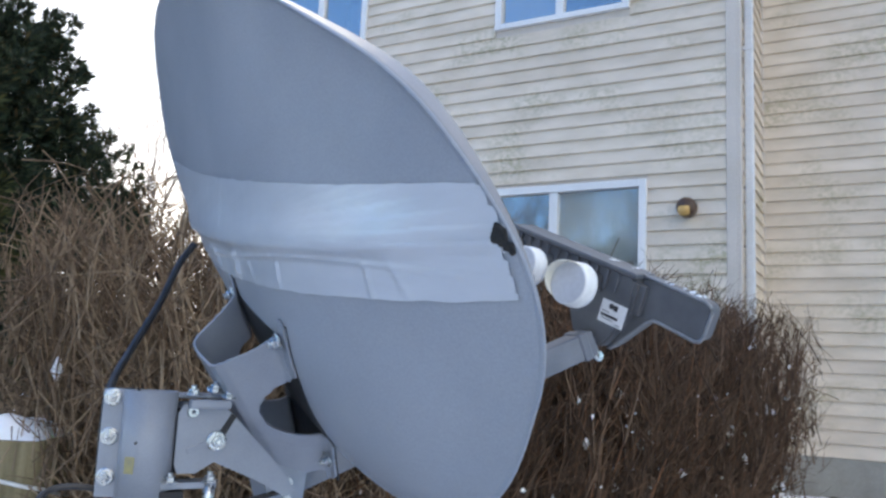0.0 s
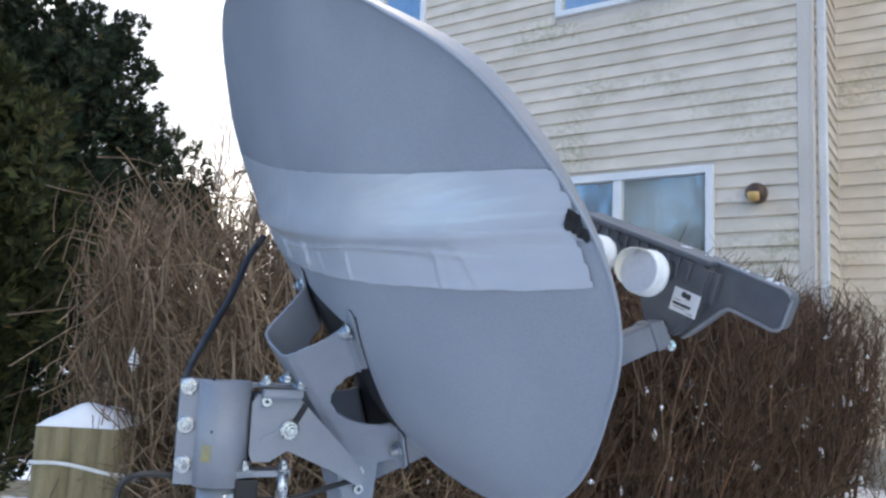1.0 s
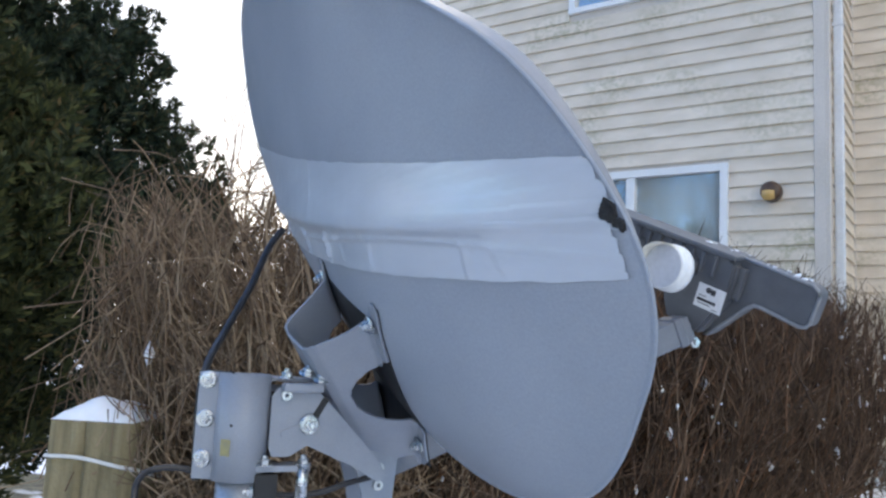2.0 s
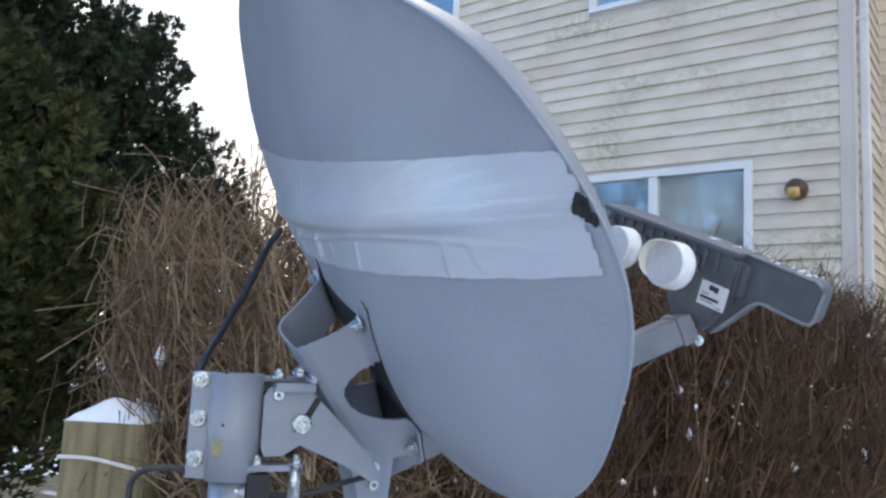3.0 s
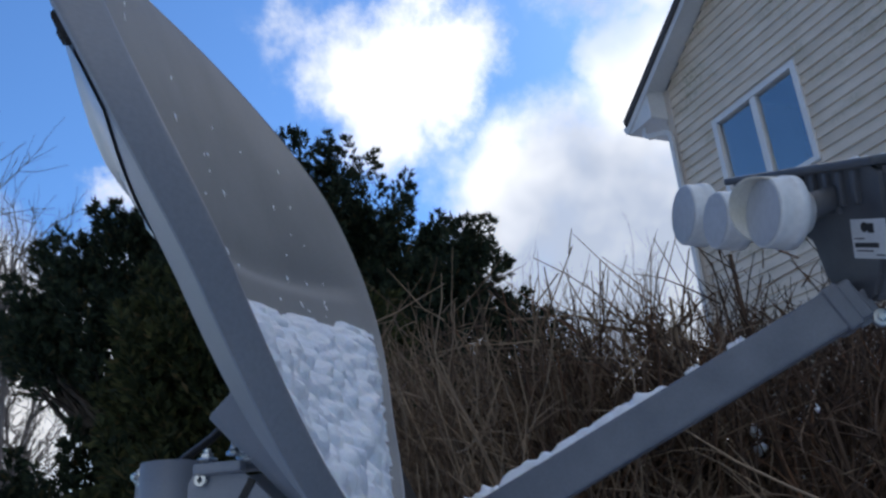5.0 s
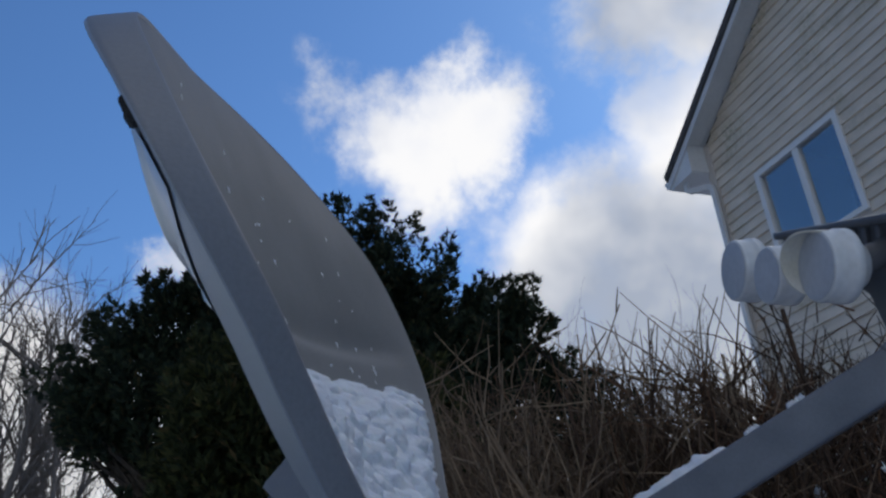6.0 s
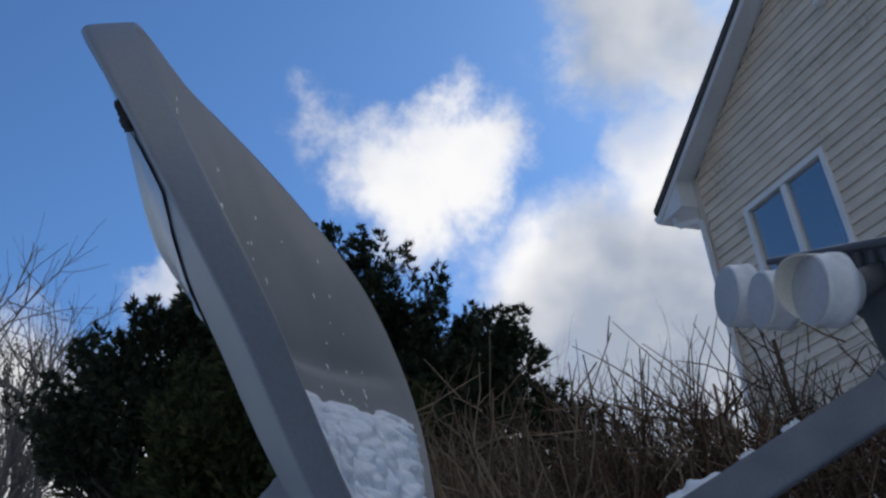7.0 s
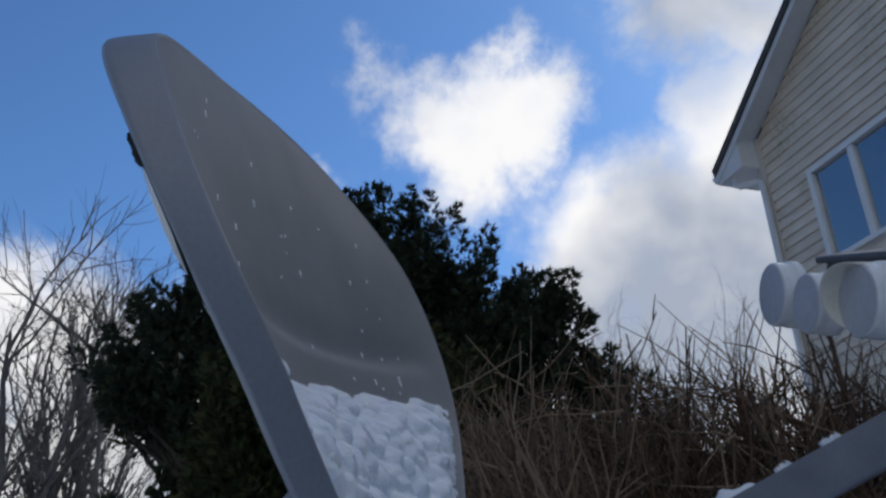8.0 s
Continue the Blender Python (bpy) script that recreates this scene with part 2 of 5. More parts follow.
def siding_material():
    """Vinyl board: faint streaks, green algae along some courses."""
    m, nt, b = shader("tan vinyl siding", 0.55)
    info = nt.nodes.new("ShaderNodeObjectInfo")
    base = ramp_node(nt, info.outputs["Random"], [(0.0, (0.66, 0.565, 0.465)), (1.0, (0.74, 0.645, 0.54))])
    streak = ramp_node(nt, noise_node(nt, 1.7, 6, (1.2, 1, 3.0)), [(0.35, (0.80, 0.79, 0.76)), (0.65, (1, 1, 1))])
    c = mix_node(nt, 0.8, base, streak, "MULTIPLY")
    algae = ramp_node(nt, noise_node(nt, 1.1, 7, (1.0, 1, 1.6)), [(0.50, (0, 0, 0)), (0.68, (1, 1, 1))])
    grain = ramp_node(nt, noise_node(nt, 22, 5), [(0.40, (0, 0, 0)), (0.62, (1, 1, 1))])
    f = mix_node(nt, 1.0, algae, grain, "MULTIPLY")
    half = mix_node(nt, 0.62, (0, 0, 0), f)
    c = mix_node(nt, half, c, (0.23, 0.22, 0.09))
    nt.links.new(c, b.inputs["Base Color"])
    bump_node(nt, b, noise_node(nt, 40, 3, (0.2, 1, 3)), 0.15, 0.002)
    return m


def glass_material(name, tint):
    m, nt, b = shader(name, 0.04)
    b.inputs["Base Color"].default_value = (*tint, 1)
    b.inputs["Specular IOR Level"].default_value = 1.0
    b.inputs["Transmission Weight"].default_value = 1.0
    b.inputs["IOR"].default_value = 3.0
    return m


def ground_material():
    m, nt, b = shader("snowy ground", 0.9)
    patch = ramp_node(nt, noise_node(nt, 1.3, 7), [(0.44, (0, 0, 0)), (0.52, (1, 1, 1))])
    soil = ramp_node(nt, noise_node(nt, 14, 6), [(0.3, (0.035, 0.03, 0.02)), (0.5, (0.085, 0.075, 0.04)), (0.75, (0.15, 0.13, 0.075))])
    snow = ramp_node(nt, noise_node(nt, 6, 5), [(0.3, (0.74, 0.78, 0.85)), (0.7, (0.88, 0.89, 0.92))])
    nt.links.new(mix_node(nt, patch, soil, snow), b.inputs["Base Color"])
    bump_node(nt, b, noise_node(nt, 30, 6), 0.6, 0.02)
    return m


SNOW, TAPE, SIDING, GROUND = snow_material(), tape_material(), siding_material(), ground_material()
GLASS = glass_material("window glass", (0.72, 0.80, 0.84))
HEDGE_TWIG = twig_material("brown hedge twig", [(0.0, (0.055, 0.034, 0.023)), (0.5, (0.116, 0.067, 0.042)), (0.8, (0.185, 0.120, 0.079)), (1.0, (0.19, 0.086, 0.042))])
BUSH_TWIG = twig_material("tan hedge twig", [(0.0, (0.11, 0.070, 0.044)), (0.5, (0.23, 0.15, 0.095)), (1.0, (0.40, 0.285, 0.185))])
LEAF = twig_material("dark evergreen spray", [(0.0, (0.014, 0.024, 0.015)), (0.5, (0.029, 0.045, 0.025)), (0.9, (0.050, 0.066, 0.030)), (1.0, (0.105, 0.070, 0.028))])
LEAF_WARM = twig_material("yellowish evergreen spray", [(0.0, (0.020, 0.028, 0.012)), (0.5, (0.044, 0.054, 0.018)), (0.9, (0.085, 0.086, 0.026)), (1.0, (0.12, 0.078, 0.032))])

# ---------------------------------------------------------------- mesh helpers


def mesh_of(name, verts, faces, mat, smooth=False):
    me = bpy.data.meshes.new(name)
    me.from_pydata([tuple(v) for v in verts], [], [tuple(f) for f in faces])
    me.materials.append(mat)
    if smooth:
        me.polygons.foreach_set("use_smooth", [True] * len(me.polygons))
    me.update()
    return me


def obj(name, me, parent=None, label=""):
    ob = new(name, me)
    if parent is not None:
        ob.parent = parent
    if label:
        tagged(ob, label=label)
    return ob


def thing(name, label, category, at=(0, 0, 0), group="", kind=""):
    e = new(name)
    e.matrix_world = Matrix.Translation(at)
    e.empty_display_size = 0.1
    bpy.context.view_layer.update()
    return tagged(e, label, category, group, kind)


def part(name, bm, mat, parent=None, label="", smooth=False):
    me = bpy.data.meshes.new(name)
    bm.to_mesh(me)
    bm.free()
    me.materials.append(mat)
    if smooth:
        me.polygons.foreach_set("use_smooth", [True] * len(me.polygons))
    ob = new(name, me)
    if parent is not None:
        ob.parent = parent
        ob.matrix_parent_inverse = parent.matrix_world.inverted()
    if label:
        tagged(ob, label=label)
    return ob


def box_bm(lo, hi, bevel=0.0, m=None, seg=2):
    bm = bmesh.new()
    bmesh.ops.create_cube(bm, size=1)
    lo, hi = Vector(lo), Vector(hi)
    for v in bm.verts:
        v.co = Vector([(lo[k] + hi[k]) / 2 + v.co[k] * (hi[k] - lo[k]) for k in range(3)])
    if bevel:
        bmesh.ops.bevel(bm, geom=bm.edges[:], offset=bevel, segments=seg, affect="EDGES", profile=0.6)
    if m is not None:
        bm.transform(m)
    return bm


def lathe_bm(profile, steps=32, m=None):
    """Turn (radius, height) pairs round z, closed at radius 0."""
    bm = bmesh.new()
    rings = []
    for r, z in profile:
        if r < 1e-6:
            rings.append([bm.verts.new((0, 0, z))])
        else:
            rings.append([bm.verts.new((r * math.cos(2 * math.pi * k / steps), r * math.sin(2 * math.pi * k / steps), z)) for k in range(steps)])
    for a, b in zip(rings, rings[1:]):
        for k in range(steps):
            q = [a[k % len(a)], a[(k + 1) % len(a)], b[(k + 1) % len(b)], b[k % len(b)]]
            q = [v for i, v in enumerate(q) if v not in q[:i]]
            if len(q) > 2:
                bm.faces.new(q)
    bmesh.ops.recalc_face_normals(bm, faces=bm.faces[:])
    if m is not None:
        bm.transform(m)
    return bm


def prism_bm(outline, lo, hi, m=None, bevel=0.0):
    """A flat outline in x, y drawn out from z = lo to hi."""
    bm = bmesh.new()
    a = [bm.verts.new((x, y, lo)) for x, y in outline]
    b = [bm.verts.new((x, y, hi)) for x, y in outline]
    bm.faces.new(a[::-1])
    bm.faces.new(b)
    for k in range(len(a)):
        j = (k + 1) % len(a)
        bm.faces.new((a[k], a[j], b[j], b[k]))
    bmesh.ops.recalc_face_normals(bm, faces=bm.faces[:])
    if bevel:
        bmesh.ops.bevel(bm, geom=bm.edges[:], offset=bevel, segments=2, affect="EDGES")
    if m is not None:
        bm.transform(m)
    return bm


def tube_bm(points, radius, sides=10):
    """A round tube along points."""
    bm = bmesh.new()
    pts = [Vector(p) for p in points]
    rings = []
    for k, p in enumerate(pts):
        d = (pts[min(k + 1, len(pts) - 1)] - pts[max(k - 1, 0)]).normalized()
        q = d.to_track_quat("Z", "Y")
        r = radius[k] if isinstance(radius, (list, tuple)) else radius
        rings.append([bm.verts.new(p + q @ Vector((r * math.cos(2 * math.pi * i / sides), r * math.sin(2 * math.pi * i / sides), 0))) for i in range(sides)])
    for a, b in zip(rings, rings[1:]):
        for i in range(sides):
            j = (i + 1) % sides
            bm.faces.new((a[i], a[j], b[j], b[i]))
    bm.faces.new(rings[0][::-1])
    bm.faces.new(rings[-1])
    return bm


def spline(points, steps=8):
    """Catmull-Rom through points."""
    p = [Vector(q) for q in points]
    p = [2 * p[0] - p[1]] + p + [2 * p[-1] - p[-2]]
    out = []
    for i in range(1, len(p) - 2):
        for k in range(steps):
            t = k / steps
            a, b, c, d = p[i - 1], p[i], p[i + 1], p[i + 2]
            out.append(0.5 * ((2 * b) + (c - a) * t + (2 * a - 5 * b + 4 * c - d) * t * t + (3 * b - a - 3 * c + d) * t ** 3))
    return out + [p[-2]]


def frame_of(origin, zdir, xdir):
    z = Vector(zdir).normalized()
    x = Vector(xdir)
    x = (x - z * x.dot(z)).normalized()
    y = z.cross(x)
    return Matrix(((x.x, y.x, z.x, origin[0]), (x.y, y.y, z.y, origin[1]), (x.z, y.z, z.z, origin[2]), (0, 0, 0, 1)))


def twigs_mesh(name, lines, radii, mat, sides=3):
    """Many thin branches in one mesh: lines (n, k, 3), radii (n, k)."""
    lines, radii = np.asarray(lines, float), np.asarray(radii, float)
    n, k, _ = lines.shape
    d = np.gradient(lines, axis=1)
    d /= np.linalg.norm(d, axis=2, keepdims=True) + 1e-9
    ref = np.where(np.abs(d[..., 2:3]) > 0.9, np.array([1.0, 0, 0]), np.array([0, 0, 1.0]))
    a = np.cross(d, ref)
    a /= np.linalg.norm(a, axis=2, keepdims=True) + 1e-9
    b = np.cross(d, a)
    ang = np.arange(sides) * 2 * np.pi / sides
    v = lines[:, :, None, :] + radii[:, :, None, None] * (np.cos(ang)[None, None, :, None] * a[:, :, None, :] + np.sin(ang)[None, None, :, None] * b[:, :, None, :])
    base = np.arange(n)[:, None, None] * k * sides + np.arange(k - 1)[None, :, None] * sides
    i = np.arange(sides)[None, None, :]
    j = (i + 1) % sides
    f = np.stack([base + i, base + j, base + sides + j, base + sides + i], -1).reshape(-1, 4)
    return quads_mesh(name, v.reshape(-1, 3), f, mat, True)


def quads_mesh(name, v, f, mat, smooth=False):
    me = bpy.data.meshes.new(name)
    me.vertices.add(len(v))
    me.vertices.foreach_set("co", np.asarray(v, np.float32).ravel())
    me.loops.add(f.size)
    me.loops.foreach_set("vertex_index", f.astype(np.int32).ravel())
    me.polygons.add(len(f))
    me.polygons.foreach_set("loop_start", np.arange(len(f), dtype=np.int32) * f.shape[1])
    me.polygons.foreach_set("loop_total", np.full(len(f), f.shape[1], np.int32))
    me.polygons.foreach_set("use_smooth", np.full(len(f), smooth))
    me.materials.append(mat)
    me.update(calc_edges=True)
    return me


# ---------------------------------------------------------------- ground
GROUND_Z = 0.25


def make_ground():
    xs = np.concatenate([[-900, -300, -100, -40], np.linspace(-16, 10, 66), [40, 100, 300, 900]])
    ys = np.concatenate([[-900, -300, -100, -40], np.linspace(-8, 14, 56), [40, 100, 300, 900]])
    v = [(x, y, GROUND_Z + 0.05 * noise.noise(Vector((x * 0.6, y * 0.6, 3.1))) + 0.02 * noise.noise(Vector((x * 3, y * 3, 1.0)))) for y in ys for x in xs]
    w = len(xs)
    f = np.array([(j * w + i, j * w + i + 1, (j + 1) * w + i + 1, (j + 1) * w + i) for j in range(len(ys) - 1) for i in range(w - 1)])
    ob = new("ground", quads_mesh("ground", v, f, GROUND, True))
    tagged(ob, "winter lawn and bare soil under patchy snow", "ground", kind="structure")


make_ground()

# ---------------------------------------------------------------- satellite dish
DISH_C = Vector((-0.536, 0.608, 1.520))
DISH_AZ, DISH_EL, DISH_SKEW = -0.527, 0.404, -0.541
DISH_N = Vector((-math.sin(DISH_AZ) * math.cos(DISH_EL), math.cos(DISH_AZ) * math.cos(DISH_EL), math.sin(DISH_EL)))
DISH_R = DISH_N.cross(Vector((0, 0, 1))).normalized()
DISH_U = DISH_R.cross(DISH_N)
DISH_M = Matrix((DISH_R, DISH_U, DISH_N)).transposed().to_4x4()
DISH_M.translation = DISH_C  # x: level, to the near side; y: up the dish; z: towards the feed
COS_S, SIN_S = math.cos(DISH_SKEW), math.sin(DISH_SKEW)


def power(v, k):
    return math.copysign(abs(v) ** k, v)


def rim_point(th):
    """The rim in the dish's own axes; the cracked dish is slightly out of true."""
    rad = 1 - 0.029 * math.cos(3 * th) - 0.019 * math.sin(3 * th) - 0.042 * math.cos(4 * th) + 0.018 * math.sin(4 * th) - 0.005 * math.sin(2 * th)
    z = 0.015 * math.cos(2 * th) + 0.008 * math.sin(2 * th) - 0.001 * math.cos(3 * th) + 0.002 * math.sin(3 * th)
    rad += 0.045 * math.exp(-(((th - 0.95 + math.pi) % (2 * math.pi) - math.pi) / 0.2) ** 2)
    a, b = rad * 0.465 * power(math.cos(th), 1.155), rad * 0.273 * power(math.sin(th), 1.155)
    return Vector((a * COS_S - b * SIN_S, a * SIN_S + b * COS_S, z))


def crease(x, y):
    """The swelling along the crack that the tape covers."""
    d = y - (-0.014 - 0.165 * x)
    return 0.014 * math.exp(-(d / (0.011 if d < 0 else 0.030)) ** 2) + 0.002 * math.exp(-(d / 0.06) ** 2)


def bowl(x, y, rho, zr, front, depth=0.0130):
    up = max(-1.0, min(1.0, y / 0.33))
    deep = 0.054 * (1 - 0.68 * up)
    q = max(0.0, 1 - rho * rho)
    flat = 1 + 0.3 * max(0.0, min(1.0, 0.3 + up * 2))
    if front:
        return zr * rho * rho - (deep + 0.003) * q ** flat - 0.3 * crease(x, y) * min(1.0, q * 1.8)
    return zr * rho * rho - 0.0120 - (depth - 0.0120) * rho ** 6 - (deep + 0.001) * q ** flat - 0.7 * crease(x, y) * min(1.0, q * 1.8)


SEG = 144
RIM = [rim_point(2 * math.pi * (k + 0.5) / SEG) for k in range(SEG)]


def bend(k, at, width):
    return math.exp(-(((2 * math.pi * (k + 0.5) / SEG - at + math.pi) % (2 * math.pi) - math.pi) / width) ** 2)


# the skirt behind the rim splays outward on the near side and is deepest near the tip
SPLAY = [1 + 0.022 * bend(k, 0.55, 0.60) for k in range(SEG)]
DEPTH = [0.0130 + 0.0120 * bend(k, 0.98, 0.34) for k in range(SEG)]


def back_z(x, y):
    """Height of the back of the dish at x, y in its axes, and how far out that lies."""
    ang = math.atan2(y, x)
    k = min(range(SEG), key=lambda i: abs((math.atan2(RIM[i].y, RIM[i].x) - ang + math.pi) % (2 * math.pi) - math.pi))
    rho = math.hypot(x, y) / (math.hypot(RIM[k].x, RIM[k].y) * SPLAY[k])
    return bowl(x, y, min(rho, 1.0), RIM[k].z, False, DEPTH[k]), rho


def make_reflector(parent):
    rings = 70
    v, f = [], []
    front = [0.4 * math.sin(0.5 * math.pi * k / rings) + 0.6 * k / rings for k in range(1, rings + 1)]
    v.append((0, 0, bowl(0, 0, 0, 0, True)))
    for rho in front:
        v += [(p.x * rho * 0.978, p.y * rho * 0.978, bowl(p.x * rho, p.y * rho, rho, p.z, True)) for p in RIM]
    # rolled lip
    for out, share in ((0.981, -0.09), (0.985, -0.05), (0.989, 0.08), (0.996, 0.42), (1.003, 0.80), (1.006, 0.98), (1.004, 1.08), (0.999, 1.10), (0.994, 1.04)):
        v += [(p.x * out * (1 + (SPLAY[k] - 1) * max(0.0, min(1.0, share * 1.1))), p.y * out * (1 + (SPLAY[k] - 1) * max(0.0, min(1.0, share * 1.1))), p.z - DEPTH[k] * share) for k, p in enumerate(RIM)]
    for rho in front[::-1]:
        s = rho * 0.989
        v += [(p.x * s * SPLAY[k], p.y * s * SPLAY[k], bowl(p.x * s * SPLAY[k], p.y * s * SPLAY[k], s, p.z, False, DEPTH[k])) for k, p in enumerate(RIM)]
    n_rings = 2 * rings + 9
    v.append((0, 0, bowl(0, 0, 0, 0, False)))
    for k in range(SEG):
        j = (k + 1) % SEG
        f.append((0, 1 + k, 1 + j))
        for r in range(n_rings - 1):
            a = 1 + r * SEG
            f.append((a + k, a + SEG + k, a + SEG + j, a + j))
        a = 1 + (n_rings - 1) * SEG
        f.append((a + k, len(v) - 1, a + j))
    me = mesh_of("reflector", [DISH_M @ Vector(p) for p in v], f, DISH, True)
    # front and rim take the darker copies, which carry painted shade
    me.materials.append(DISH_FRONT_SHADED)
    me.materials.append(DISH_RIM_SHADED)
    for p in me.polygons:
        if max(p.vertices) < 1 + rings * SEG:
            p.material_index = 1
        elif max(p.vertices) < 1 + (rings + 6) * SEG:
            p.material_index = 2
    ob = new("reflector", me)
    ob.parent = parent
    ob.matrix_parent_inverse = parent.matrix_world.inverted()
    tagged(ob, label="cracked grey oval reflector with a rolled rim")


def make_tape(parent, name, top, bottom, x0, x1, lift, wrinkle, label, reach=0.985):
    """A strip of tape laid on the back of the dish, between two sloping lines."""
    nx, ny = 220, 34
    v, f = [], []
    def line(t, x):
        return (bottom[0] + bottom[1] * x) * (1 - t) + (top[0] + top[1] * x) * t
    for j in range(ny + 1):
        t = j / ny
        xl, xr = x0, x1
        while back_z(xl, line(t, xl))[1] > 0.983:
            xl += 0.003
        while back_z(xr, line(t, xr))[1] > reach:
            xr -= 0.001
        for i in range(nx + 1):
            x = xl + (xr - xl) * i / nx
            y = line(t, x) + (0.0015 * noise.noise(Vector((x * 40, lift * 900, 0))) if j in (0, ny) else 0)
            z, _ = back_z(x, y)
            fold = wrinkle * (0.0010 * abs(noise.noise(Vector((x * 9, y * 26, 2.0 + lift * 100)))) + 0.0004 * noise.noise(Vector((x * 60, y * 18, 5.0))))
            # a fold that branches off below the crack, and short upright puckers
            dcr = y - (-0.034 - 0.19 * x + 0.010 * math.sin(x * 9))
            fold += wrinkle * 0.0026 * math.exp(-(dcr / 0.0030) ** 2) * (0.5 + 0.5 * math.sin(x * 7 + 1))
            low_side = max(0.0, min(1.0, (-0.022 - 0.165 * x - y) / 0.010))
            for px, lean, tall, thin in ((-0.30, 0.3, 0.0020, 0.004), (-0.13, 0.1, 0.0030, 0.0035), (-0.03, 0.35, 0.0042, 0.0040), (0.015, -0.2, 0.0014, 0.003), (0.09, 0.15, 0.0022, 0.0022), (0.25, 0.12, 0.0030, 0.0022), (0.29, -0.25, 0.0018, 0.005)):
                fold += wrinkle * tall * low_side * math.exp(-((x - px - lean * (y + 0.05 + 0.165 * x)) / thin) ** 2)
            if top[0] > 0.03 and x < 0.2:
                fold += wrinkle * 0.0016 * math.exp(-((x + 0.05 - 0.1 * y) / 0.004) ** 2)
            fold *= min(1.0, 10 * min(i / nx, 1 - i / nx)) * min(1.0, 0.3 + 6 * min(t, 1 - t))
            v.append(DISH_M @ Vector((x, y, z - lift - max(0.0, fold))))
    w = nx + 1
    for j in range(ny):
        for i in range(nx):
            a = j * w + i
            f.append((a, a + 1, a + w + 1, a + w))
    ob = new(name, mesh_of(name, v, f, TAPE, True))
    ob.parent = parent
    ob.matrix_parent_inverse = parent.matrix_world.inverted()
    tagged(ob, label=label)


def bolt(parent, at, axis, size=0.006, name="bolt", stud=True):
    """Hexagon bolt with a flange washer and the end of its stud."""
    a = Vector(axis).normalized()
    m = frame_of(at, a, (0.3, 0.2, 1) if abs(a.z) < 0.9 else (1, 0, 0))
    bm = lathe_bm([(0, 0), (size * 1.75, 0), (size * 1.8, size * 0.2), (size * 1.55, size * 0.4), (0, size * 0.42)], 24)
    hexa = lathe_bm([(0, size * 0.38), (size * 1.12, size * 0.38), (size * 1.15, size * 1.1), (size * 1.0, size * 1.3), (0, size * 1.32)], 6)
    tmp = bpy.data.meshes.new("t")
    hexa.to_mesh(tmp)
    hexa.free()
    bm.from_mesh(tmp)
    if stud:
        shaft = lathe_bm([(0, size * 1.2), (size * 0.62, size * 1.2), (size * 0.62, size * 1.9), (size * 0.5, size * 2.05), (0, size * 2.05)], 14)
        shaft.to_mesh(tmp)
        shaft.free()
        bm.from_mesh(tmp)
    bpy.data.meshes.remove(tmp)
    bm.transform(m)
    return part(name, bm, ZINC, parent, "zinc plated hexagon bolt")


def disc(parent, at, axis, radius, depth, mat, name, label="", hole=0.0):
    m = frame_of(at, axis, (0.3, 0.2, 1))
    if hole:
        prof = [(hole, 0), (radius, 0), (radius * 1.03, depth * 0.5), (radius * 0.97, depth), (hole, depth), (hole, 0)]
    else:
        prof = [(0, 0), (radius, 0), (radius, depth * 0.8), (radius * 0.95, depth), (0, depth)]
    return part(name, lathe_bm(prof, 28, m), mat, parent, label, False)


def dpt(x, y, z):
    return DISH_M @ Vector((x, y, z))


MAST = Vector((-0.637, 0.523, 0))
PLATE_DIR = Vector((0.503, 0.864, 0))   # from the mast towards the dish, level
PLATE_OUT = Vector((0.864, -0.503, 0))  # out of the near side of the mount


